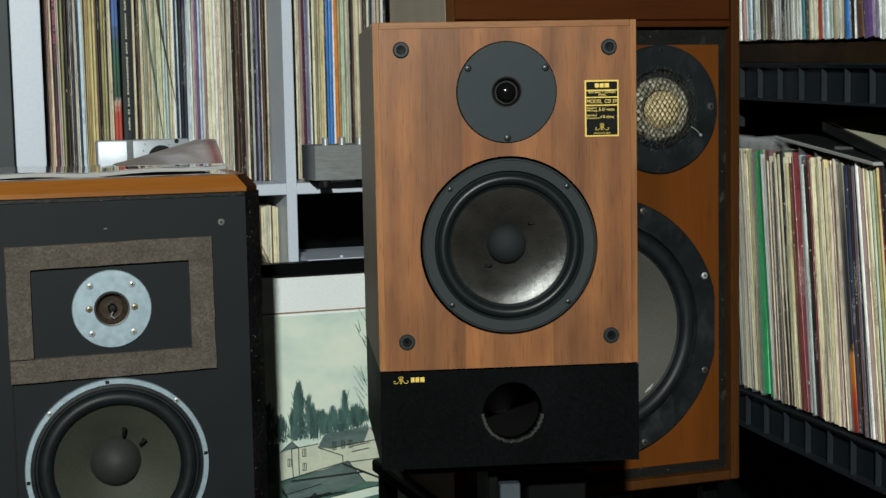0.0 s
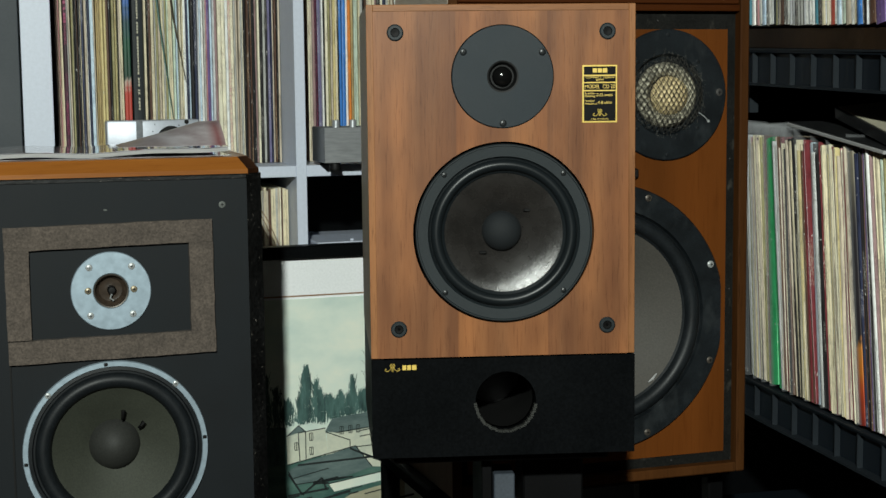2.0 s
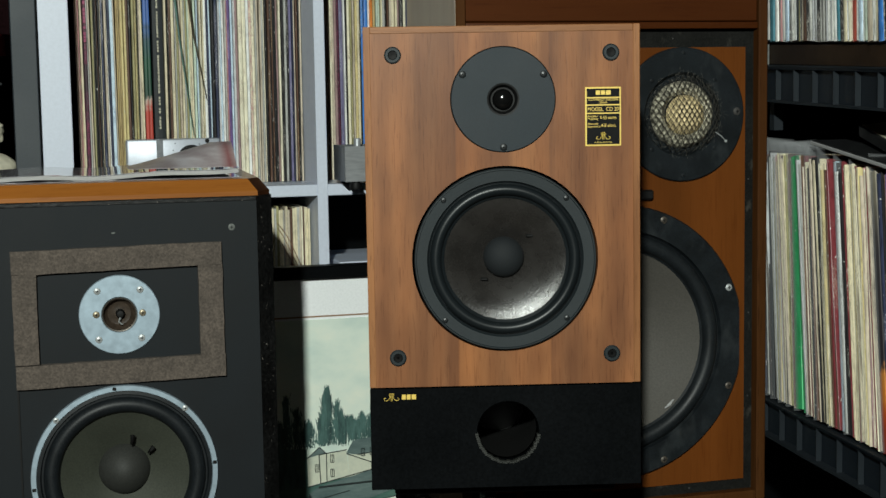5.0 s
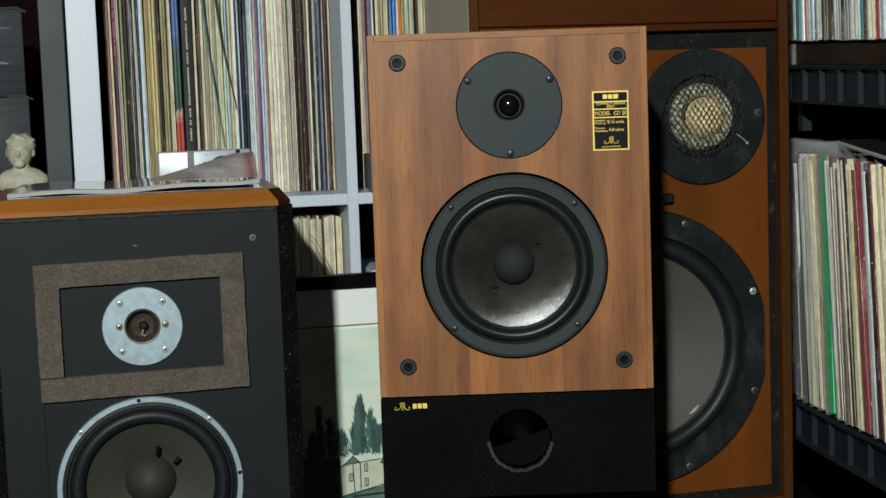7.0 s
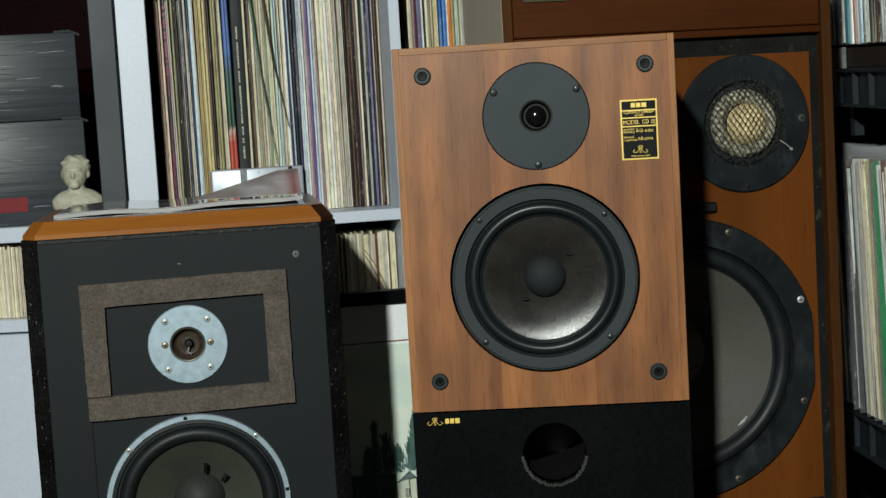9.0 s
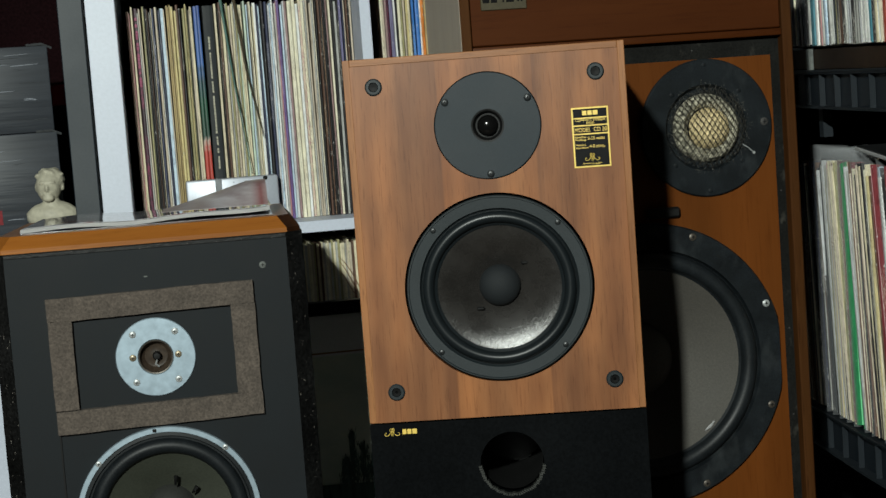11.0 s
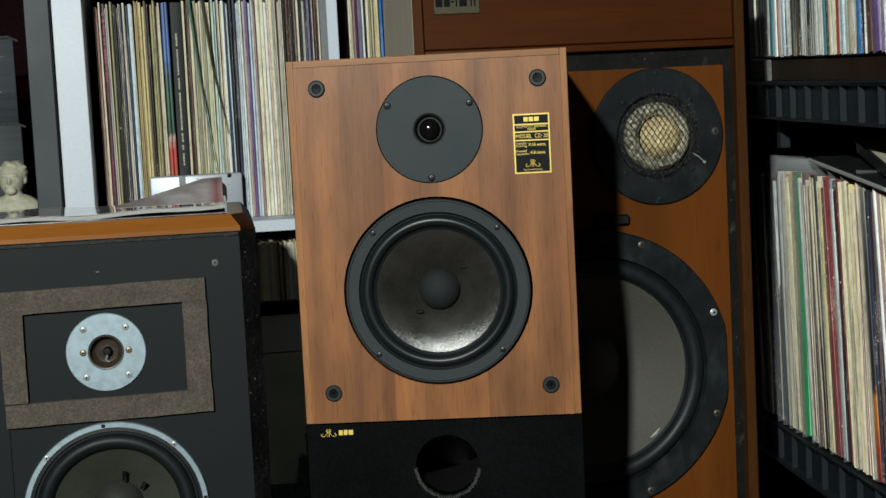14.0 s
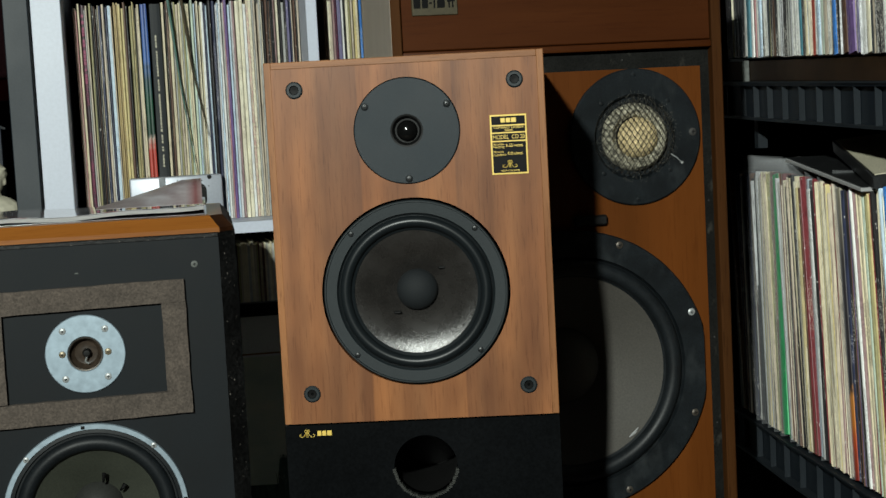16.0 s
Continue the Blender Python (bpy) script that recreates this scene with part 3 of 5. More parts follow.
    writing("Nominal", 0.0026, 0.0742, 0.8772, -0.0010, GOLD, lab)
    writing("Impedance", 0.0026, 0.0742, 0.8748, -0.0010, GOLD, lab)
    writing("4-8 ohms", 0.0040, 0.0862, 0.8752, -0.0010, GOLD, lab, squeeze=0.85)
    writing("MADE IN ENGLAND", 0.0018, 0.0880, 0.8612, -0.0010, GOLD, lab, "CENTER")
    part("emblem", emblem(0.0880, 0.8672, 0.0125, -0.0011), GOLD, lab)
    # badge on the lower panel
    part("emblem", emblem(-0.1015, 0.6395, 0.0135, -0.0018), GOLD, sp)
    for xa, xb in ((-0.0925, -0.0889), (-0.0882, -0.0846), (-0.0839, -0.0797)):
        part("maker_mark", box(xa, xb, -0.0018, -0.0011, 0.6372, 0.6418, bev=0.0003), GOLD, sp, smooth=0)


def emblem(cx, cz, w, y):
    """A scrolled emblem: two curls and two uprights."""
    bm = bmesh.new()
    r = w * 0.021
    for s in (-1, 1):
        pts = [(cx + s * w * (0.04 + 0.11 * math.sin(a)), y, cz + w * (0.16 + 0.1 * math.cos(a))) for a in (math.pi * k / 8 for k in range(9))]
        tube(bm, pts, r, 4)
        tube(bm, [(cx + s * w * 0.04, y, cz - w * 0.24), (cx + s * w * 0.04, y, cz + w * 0.26)], r, 4)
        pts = [(cx + s * w * (0.06 + 0.34 * k / 10), y, cz + w * (0.06 - 0.28 * math.sin(math.pi * 0.62 * k / 10))) for k in range(11)]
        pts += [(cx + s * w * (0.40 + 0.09 * math.sin(a)), y, cz - w * (0.12 + 0.08 * math.cos(a))) for a in (math.pi * (0.1 + k / 7) for k in range(8))]
        tube(bm, pts, r, 4)
    return bm


walnut_speaker()


def speaker_stand():
    st = thing("speaker_stand", pose(0, 0, 0), "black steel loudspeaker stand under the walnut cabinet", "stand")
    part("top_plate", box(-0.10, 0.10, 0.02, 0.24, 0.545, 0.555, bev=0.002), STANDM, st)
    part("post", box(-0.016, -0.006, 0.05, 0.14, 0.03, 0.545, bev=0.001), STANDM, st)
    part("post", box(0.03, 0.09, 0.10, 0.16, 0.03, 0.545, bev=0.002), STANDM, st)
    part("base_plate", box(-0.15, 0.15, 0.0, 0.28, 0.004, 0.03, bev=0.003), STANDM, st)
    part("cable_box", box(-0.003, 0.017, 0.06, 0.10, 0.20, 0.522, bev=0.001), GREYPL, st, "grey-blue plastic strip on the post")
    part("foot", turned([(0.01, -0.002), (0.01, 0.004)], 0, 0, 8), STANDM, st).matrix_basis = pose(0, 0.14, 0.004, 90)


speaker_stand()


# ---------------------------------------------------------------- teak floor loudspeaker behind
def teak_speaker():
    w, zb, zt, e = 0.358, 0.4425, 1.075, 0.011
    sp = thing("floor_loudspeaker", TEAK_AT, "reddish teak three-way loudspeaker with bare black drivers, grille removed", "loudspeaker")
    # visible left side: grazing sheen is part of the colour
    part("side_panel", box(0, e, 0.0, 0.197, zb, zt, bev=0.0015), TEAK_FLANK, sp, "varnished side panel, grey raking-light sheen put into its colour")
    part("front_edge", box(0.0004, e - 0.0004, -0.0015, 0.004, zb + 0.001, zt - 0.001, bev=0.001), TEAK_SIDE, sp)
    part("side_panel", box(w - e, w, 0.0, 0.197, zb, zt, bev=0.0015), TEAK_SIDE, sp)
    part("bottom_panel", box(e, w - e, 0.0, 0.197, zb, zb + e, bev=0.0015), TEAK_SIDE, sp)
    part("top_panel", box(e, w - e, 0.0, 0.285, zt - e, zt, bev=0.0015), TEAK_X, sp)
    part("back_panel", box(e, w - e, 0.181, 0.195, zb + e, zt - e), BLACK_PANEL, sp)
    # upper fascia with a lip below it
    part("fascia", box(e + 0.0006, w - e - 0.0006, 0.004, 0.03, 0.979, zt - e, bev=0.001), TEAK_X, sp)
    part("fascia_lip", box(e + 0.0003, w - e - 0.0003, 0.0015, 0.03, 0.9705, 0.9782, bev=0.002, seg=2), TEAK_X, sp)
    badge = part("badge", box(0.0232, 0.0714, 0.0022, 0.0045, 1.0150, 1.0420, bev=0.0006), BADGE, sp, "champagne metal maker's badge")
    for xx, bw, za, zc in ((0.0252, 0.0072, 1.0225, 1.0330), (0.0340, 0.0064, 1.0225, 1.0330), (0.0416, 0.0030, 1.0268, 1.0284), (0.0462, 0.0016, 1.0225, 1.0330), (0.0500, 0.0080, 1.0225, 1.0330), (0.0604, 0.0080, 1.0285, 1.0304), (0.0618, 0.0015, 1.0225, 1.0290), (0.0655, 0.0015, 1.0225, 1.0290)):
        part("badge_mark", box(xx, xx + bw, 0.0017, 0.0025, za, zc), LABEL_BLACK, badge, smooth=0)
    # rebate round the baffle
    bl, br_, bt, bb = 0.0215, 0.3365, 0.9510, 0.4655
    for xa, xb, za, zc in ((e, bl, zb + e, 0.9685), (br_, w - e, zb + e, 0.9685), (bl, br_, bt, 0.9685), (bl, br_, zb + e, bb)):
        part("rebate_strip", box(xa, xb, 0.0135, 0.04, za, zc), AR_BLACK, sp, "scuffed black painted rebate", smooth=0)
    for px, pz in ((0.3415, 0.805), (0.3425, 0.655), (0.3420, 0.560), (0.0165, 0.80), (0.25, 0.9605), (0.27, 0.4595), (0.12, 0.9605)):
        part("grille_pin", turned([(0, 0.0125), (0.0009, 0.0128), (0.0012, 0.0140)], px, pz, 10), GREYWASH_DARK, sp)
    cx, cz, wx, wz = 0.2600, 0.8783, 0.1805, 0.6305
    baf = bmesh.new()
    holed(baf, bl, br_, bb, 0.795, wx, wz, 0.135, 0.012)
    holed(baf, 0.155, br_, 0.795, bt, cx, cz, 0.0680, 0.012)
    holed(baf, bl, 0.155, 0.795, bt, 0.092, 0.875, 0.030, 0.012)
    part("front_baffle", baf, TEAK, sp, smooth=20)
    # midrange
    md = part("midrange", turned([(0.0728, 0.0125), (0.0728, 0.0085), (0.0716, 0.0075), (0.046, 0.0078), (0.044, 0.0105), (0.0425, 0.015), (0.0, 0.0165)], cx, cz, 80), AR_PLATE, sp, "round black midrange plate")
    fuzz = bmesh.new()
    rnd = random.Random(11)
    for k in range(260):
        a, r0 = rnd.uniform(0, 6.283), rnd.uniform(0.036, 0.0455)
        l, b2 = rnd.uniform(0.003, 0.008), a + rnd.gauss(0, 1.2)
        p0 = Vector((cx + r0 * math.cos(a), rnd.uniform(0.0045, 0.0095), cz + r0 * math.sin(a)))
        p1 = p0 + Vector((l * math.cos(b2), rnd.uniform(-0.003, 0.002), l * math.sin(b2)))
        tube(fuzz, [p0, (p0 + p1) / 2 + Vector((0, -0.0012, 0.0008)), p1], 0.00013, 3)
    part("fibre_fringe", fuzz, FIBRE_DARK, md, "loose grey fibres round the guard", smooth=0)
    part("wadding", turned([(0.0365, 0.0135), (0.0350, 0.0070), (0.0320, 0.0035), (0.0280, 0.0030), (0.022, 0.0085)], cx, cz, 48), FIBRE, md, "pale fibre wadding")
    part("dome", turned([(0, -0.0035), (0.009, -0.0026), (0.015, 0.0005), (0.0200, 0.0050), (0.0225, 0.0120)], cx + 0.0035, cz - 0.001, 40), DOME_CREAM, md, "cream fabric dome")
    g = bmesh.new()
    R, rise = 0.0425, 0.016

    def dome_y(dx, dz):
        q = min(1.0, math.hypot(dx, dz) / R)
        return 0.0078 - rise * math.sqrt(max(0.0, 1 - q * q))
    for fam in (-1, 1):
        for k in range(-21, 22):
            off = k * 0.0060
            pts = []
            for i in range(-30, 31):
                dz = i * 0.00145
                ph = (dz / 0.0092 + (0.5 if k % 2 else 0.0)) * 2 * math.pi
                dx = off + fam * dz * 0.652 + 0.0003 * math.sin(ph)
                if math.hypot(dx, dz) < R:
                    pts.append((cx + dx, dome_y(dx, dz), cz + dz))
            if len(pts) > 2:
                tube(g, pts, 0.00040, 4)
    part("mesh_guard", g, MESH, md, "dark expanded-metal guard")
    for a in (90, 270, 2, 45, 135, 315, 225):
        rr = 0.0667 if a in (90, 270) else 0.0640 if a == 2 else 0.0525
        screw("screw", md, cx + rr * math.cos(radians(a)), cz + rr * math.sin(radians(a)), 0.0075, 0.0028 if a != 2 else 0.0046, GREYWASH_DARK if a == 2 else AR_PLATE, True)
    part("solder_tag", box(cx + 0.0488, cx + 0.0518, 0.0050, 0.0078, cz - 0.0316, cz - 0.0286, bev=0.0008), STEEL, md)
    part("lead_wire", tube(bmesh.new(), [(cx + 0.038, 0.007, cz - 0.020), (cx + 0.044, 0.0045, cz - 0.0245), (cx + 0.050, 0.0058, cz - 0.030)], 0.0005), STEEL, md)
    # treble unit, mostly hidden
    part("tweeter", turned([(0.05, 0.012), (0.05, 0.007), (0.049, 0.006), (0.02, 0.006), (0.012, 0.002), (0, -0.001)], 0.092, 0.875, 48), AR_PLATE, sp)
    part("terminal_clip", box(0.188, 0.224, 0.004, 0.012, 0.7865, 0.7975, bev=0.002), HOLE_BLACK, sp)
    # woofer
    wf = part("woofer", turned([(0.1520, 0.0125), (0.1520, 0.0070), (0.1505, 0.0050), (0.1245, 0.0055), (0.1232, 0.0100)], wx, wz, 96, flat=0.1468), AR_PLATE, sp, "wide black cast woofer frame with flat sides")
    roll = [(0.1230, 0.0098)] + [(0.1130 + 0.0088 * math.cos(a), 0.011 - 0.009 * math.sin(a)) for a in (math.pi * k / 12 for k in range(13))] + [(0.101, 0.014)]
    part("surround", turned(roll, wx, wz, 96), SURROUND, wf, "rounded black surround")
    part("cone", turned([(0.102, 0.013), (0.09, 0.022), (0.06, 0.043), (0.04, 0.056)], wx, wz, 80), GREY_CONE, wf, "grey-brown paper cone")
    part("dust_cap", turned([(0, 0.038), (0.02, 0.041), (0.035, 0.048), (0.042, 0.056)], wx, wz, 40), GREY_CONE, wf)
    part("chipped_edge", tube(bmesh.new(), [(wx + 0.060, 0.0135, wz - 0.0775), (wx + 0.0655, 0.0128, wz - 0.0735), (wx + 0.0705, 0.0130, wz - 0.0680)], [0.0006, 0.0017, 0.0006], 5), PAPER, wf, "pale torn glue at the cone edge")
    for k in range(8):
        a = radians(22.5 + 45 * k)
        screw("screw", wf, wx + 0.1445 * math.cos(a), wz + 0.1445 * math.sin(a), 0.005, 0.0042, STEEL if k == 0 else RUSTY)
    return sp


TEAK_AT = pose(-0.027, 0.255, 0, 0, 0, 13.7)
teak_speaker()
bench = thing("low_bench", TEAK_AT @ pose(0.179, 0.15, 0), "low black bench under the teak loudspeaker", "bench")
part("bench_top", box(-0.19, 0.19, -0.10, 0.13, 0.424, 0.4415, bev=0.003), STANDM, bench)
for bxx in (-0.185, 0.165):
    for byy in (-0.09, 0.10):
        part("leg", box(bxx, bxx + 0.02, byy, byy + 0.02, 0, 0.424, bev=0.002), STANDM, bench)
jar = thing("canister", pose(0.205, 0.285, 0), "grey-blue plastic canister below the teak loudspeaker", "canister")
part("body", turned([(0.028, 0.0), (0.03, 0.004), (0.03, 0.40), (0.028, 0.41)], 0, 0, 40), GREYPL, jar).matrix_basis = pose(0, 0, 0, 90)
part("lid", turned([(0.028, 0.41), (0.029, 0.416), (0.026, 0.42), (0, 0.421)], 0, 0, 40), GREYPL, jar).matrix_basis = pose(0, 0, 0, 90)


# ---------------------------------------------------------------- black loudspeaker with a wooden cap
def black_speaker():
    yaw = 11.3
    sp = thing("black_loudspeaker", pose(-0.404, 0.381, 0, 0, 0, yaw), "black vinyl loudspeaker with chamfered wooden cap, bare drivers and felt strip", "loudspeaker")
    hw, zt, dep = 0.1770, 0.792, 0.30
    ch = 0.0195
    body = bmesh.new()
    prof = [(-hw + ch, 0.0), (hw - ch, 0.0), (hw, 0.018), (hw, dep), (-hw, dep), (-hw, 0.018)]
    lo = [body.verts.new((x, y, 0.05)) for x, y in prof]
    hi = [body.verts.new((x, y, zt)) for x, y in prof]
    for i in (2, 3, 4):
        j = (i + 1) % 6
        body.faces.new((lo[i], lo[j], hi[j], hi[i]))
    body.faces.new(hi)
    body.faces.new(lo[::-1])
    part("body", body, BLACK_VINYL, sp, smooth=0)
    for s in (-1, 1):
        edge = bmesh.new()
        n = 60
        cols = []
        for k in range(n + 1):
            z = 0.05 + (zt - 0.05) * k / n
            row = []
            for q in (0.0, 0.5, 1.0):
                jit = random.uniform(-0.0006, 0.0006)
                row.append(edge.verts.new((s * (hw - ch + ch * q + jit), 0.018 * q + random.uniform(-0.0006, 0.0004), z)))
            cols.append(row)
        for a, b in zip(cols, cols[1:]):
            for q in (0, 1):
                edge.faces.new((a[q], a[q + 1], b[q + 1], b[q]))
        bmesh.ops.recalc_face_normals(edge, faces=edge.faces[:])
        part("bevelled_edge", edge, BLACK_WORN, sp, "scuffed black bevelled edge")
    base = box(-hw + 0.01, hw - 0.01, 0.02, dep - 0.01, 0, 0.05)
    part("plinth", base, BLACK_PANEL, sp, smooth=0)
    fr = bmesh.new()
    holed(fr, -hw + ch, hw - ch, 0.05, 0.585, 0.0, 0.4785, 0.098, 0.0, 0.03)
    holed(fr, -hw + ch, hw - ch, 0.585, zt, 0.0, 0.6635, 0.040, 0.0, 0.03)
    part("front_baffle", fr, BLACK_VINYL, sp, smooth=20)
    part("top_rail", box(-hw + ch, hw - ch, -0.0008, 0.004, 0.7870, 0.7918, bev=0.0006), BLACK_WORN, sp, "chipped black edge under the cap")
    # black strip added for the dark line at the lower panel's step
    part("panel_batten", box(-0.1145, -0.1125, -0.0022, 0.001, 0.05, 0.585), HOLE_BLACK, sp, smooth=0)
    # cap
    cw = 0.1750
    plan = [(-cw + 0.0155, 0.001), (cw - 0.0155, 0.001), (cw, 0.020), (cw, dep), (-cw, dep), (-cw, 0.020)]
    lev = [(1.0, 0.7925), (1.0, 0.7975), (0.935, 0.8115)]
    ring = [[(x * k, 0.15 + (y - 0.15) * (1 - (1 - k) * 1.1), z) for x, y in plan] for k, z in lev]
    cap = bmesh.new()
    rows = [[cap.verts.new(p) for p in row] for row in ring]
    for a, b in zip(rows, rows[1:]):
        for i in (0, 3):
            cap.faces.new((a[i], a[(i + 1) % 6], b[(i + 1) % 6], b[i]))
    cap.faces.new(rows[-1])
    cap.faces.new(rows[0][::-1])
    c_ob = part("wooden_cap", cap, CAP, sp, "honey-coloured chamfered wooden cap", smooth=0)
    # right-hand faces take the darker colour, left-hand faces the honey one
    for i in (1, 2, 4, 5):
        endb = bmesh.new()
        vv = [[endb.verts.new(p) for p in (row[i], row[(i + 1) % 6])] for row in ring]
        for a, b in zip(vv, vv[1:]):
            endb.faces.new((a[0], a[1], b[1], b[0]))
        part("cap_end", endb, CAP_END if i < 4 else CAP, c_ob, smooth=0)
    # felt frame
    def felt(x0, x1, z0, z1, tilt):
        f = bmesh.new()
        n = 16
        long_x = (x1 - x0) > (z1 - z0)
        bx(f, x0, x1, -0.0085, -0.0002, z0, z1)
        bmesh.ops.subdivide_edges(f, edges=[e for e in f.edges if (abs(e.verts[0].co.x - e.verts[1].co.x) > 0.05 if long_x else abs(e.verts[0].co.z - e.verts[1].co.z) > 0.05)], cuts=n)
        for v in f.verts:
            v.co.x += 0.0007 * noise.noise(v.co * 60)
            v.co.z += 0.0009 * noise.noise(v.co * 55 + Vector((5, 1, 2))) + tilt * (v.co.x / 0.11)
        return f
    part("felt_strip", felt(-0.1155, 0.1155, 0.7145, 0.7405, 0.0015), FELT, sp, "grey-brown felt strip")
    part("felt_strip", felt(-0.1145, 0.1165, 0.5865, 0.6125, 0.0012), FELT, sp, "grey-brown felt strip")
    part("felt_strip", felt(-0.1150, -0.0890, 0.6127, 0.7137, 0), FELT, sp, "grey-brown felt strip")
    part("felt_strip", felt(0.0885, 0.1160, 0.6137, 0.7157, 0), FELT, sp, "grey-brown felt strip")
    # tweeter plate
    cz = 0.6635
    tw = part("tweeter_plate", turned([(0.0448, 0.002), (0.0448, -0.002), (0.044, -0.003), (0.0205, -0.003), (0.0195, -0.002), (0.018, 0.004)], 0, cz, 72), ALLOY, sp, "round alloy tweeter plate")
    part("throat", turned([(0.0182, 0.0035), (0.0172, 0.005), (0.013, 0.010), (0.006, 0.011), (0, 0.009)], 0, cz, 40), AMBER, tw, "brownish amber diaphragm")
    part("throat_ring", turned([(0.0196, -0.0025), (0.0192, -0.0034), (0.0180, -0.003), (0.0176, 0.0005)], 0, cz, 40), RUSTY, tw, "thin tarnished ring")
    part("pole", turned([(0, 0.0), (0.0035, 0.0005), (0.005, 0.004), (0.005, 0.01)], 0.001, cz + 0.0, 16), HOLE_BLACK, tw)
    part("coil_lead", tube(bmesh.new(), [(0.001, 0.002, cz - 0.004), (-0.001, 0.002, cz - 0.009), (0.003, 0.002, cz - 0.012)], 0.0009), STEEL, tw)
    for a in (50, 130, 230, 310):
        screw("screw", tw, 0.0368 * math.cos(radians(a)), cz + 0.0358 * math.sin(radians(a)), -0.003, 0.0042, STEEL)
    for sx in (-1, 1):
        screw("screw", tw, sx * 0.0255, cz + 0.001, -0.003, 0.0042, BRASS)
    # woofer
    cz = 0.4785
    wf = part("woofer", turned([(0.1045, 0.002), (0.1045, -0.003), (0.1038, -0.0045), (0.0985, -0.0045), (0.0975, -0.002)], 0, cz, 96), RING, sp, "bright alloy woofer ring")
    roll = [(0.0978, -0.003), (0.094, -0.0035), (0.0925, 0.0)] + [(0.082 + 0.0085 * math.cos(a), 0.0 - 0.0085 * math.sin(a)) for a in (math.pi * k / 12 for k in range(13))] + [(0.072, 0.003)]
    part("surround", turned(roll, 0, cz, 96), SURROUND, wf, "broad black rubber surround")
    part("cone", turned([(0.0735, 0.0025), (0.068, 0.006), (0.05, 0.018), (0.034, 0.028), (0.026, 0.033)], 0, cz, 80), OLIVE_CONE, wf, "olive-grey paper cone")
    part("dust_cap", turned([(0, 0.006), (0.01, 0.008), (0.02, 0.0145), (0.027, 0.0235), (0.0295, 0.031)], 0, cz, 40), OLIVE_CAP, wf)
    for dx, dz in ((0.010, 0.043), (0.033, 0.028)):
        part("lead_out", tube(bmesh.new(), [(dx, 0.012, cz + dz), (dx * 0.9, 0.012, cz + dz * 0.86), (dx * 0.82, 0.016, cz + dz * 0.74)], [0.0028, 0.0019, 0.0014], 6), HOLE_BLACK, wf)
    for k in range(4):
        a = radians(47 + 90 * k)
        screw("screw", wf, 0.1012 * math.cos(a), cz + 0.1012 * math.sin(a), -0.0045, 0.0036, STEEL)
        a = radians(5 + 90 * k)
        part("notch", box(0.1012 * math.cos(a) - 0.0022, 0.1012 * math.cos(a) + 0.0022, -0.0052, -0.003, cz + 0.1012 * math.sin(a) - 0.002, cz + 0.1012 * math.sin(a) + 0.002, bev=0.0006), HOLE_BLACK, wf)
    # grille studs on the baffle
    screw("screw", sp, 0.1285, 0.7575, 0, 0.0042, GREYWASH)
    part("staple", box(-0.0055, -0.0015, -0.001, 0.001, 0.7548, 0.7562), GREYWASH, sp, smooth=0)
    return sp


black_speaker()
SPK = pose(-0.404, 0.381, 0, 0, 0, 11.3)


# ---------------------------------------------------------------- things on the wooden cap
def magazine():
    m = thing("magazine", SPK @ pose(0.018, 0, 0.8116), "glossy magazine with a curled page lying on the wooden cap", "magazine")
    pg = bmesh.new()

    def sheet(bm, x0, x1, y0, y1, fn, th):
        n, k = 26, 6
        top, bot = [], []
        for i in range(n + 1):
            x = x0 + (x1 - x0) * i / n
            top.append([bm.verts.new((x, y0 + (y1 - y0) * j / k, fn(x, j / k) + th)) for j in range(k + 1)])
            bot.append([bm.verts.new((x, y0 + (y1 - y0) * j / k, fn(x, j / k))) for j in range(k + 1)])
        for i in range(n):
            for j in range(k):
                bm.faces.new((top[i][j], top[i + 1][j], top[i + 1][j + 1], top[i][j + 1]))
                bm.faces.new((bot[i][j], bot[i][j + 1], bot[i + 1][j + 1], bot[i + 1][j]))
            bm.faces.new((bot[i][0], bot[i + 1][0], top[i + 1][0], top[i][0]))
        for j in range(k):
            bm.faces.new((bot[0][j], top[0][j], top[0][j + 1], bot[0][j + 1]))
            bm.faces.new((bot[n][j], bot[n][j + 1], top[n][j + 1], top[n][j]))
        return bm
    part("page_block", sheet(pg, -0.160, 0.125, 0.045, 0.24, lambda x, q: 0.0005 + 0.0042 * max(0, (x + 0.05) / 0.17) ** 1.5 + 0.0012 * (1 + math.sin(x * 46)), 0.0045), PAPER, m, "pale page block")
    part("back_cover", sheet(bmesh.new(), -0.160, 0.128, 0.043, 0.24, lambda x, q: 0.0, 0.0004), COVER, m)
    part("front_cover", sheet(bmesh.new(), -0.157, 0.127, 0.044, 0.24, lambda x, q: 0.0055 + 0.0042 * max(0, (x + 0.05) / 0.17) ** 1.5 + 0.0012 * (1 + math.sin(x * 46)), 0.0005), COVER, m, "dark glossy cover")
    curl = sheet(bmesh.new(), 0.0, 0.124, 0.052, 0.125, lambda x, q: 0.0118 + 0.0335 * (max(0, x) / 0.124) ** 1.1 * math.sin(q * 1.45) - 0.006 * max(0, (x - 0.10) / 0.024) * q, 0.0004)
    part("curled_page", curl, CURL, m, "curled glossy page")
    return m


magazine()


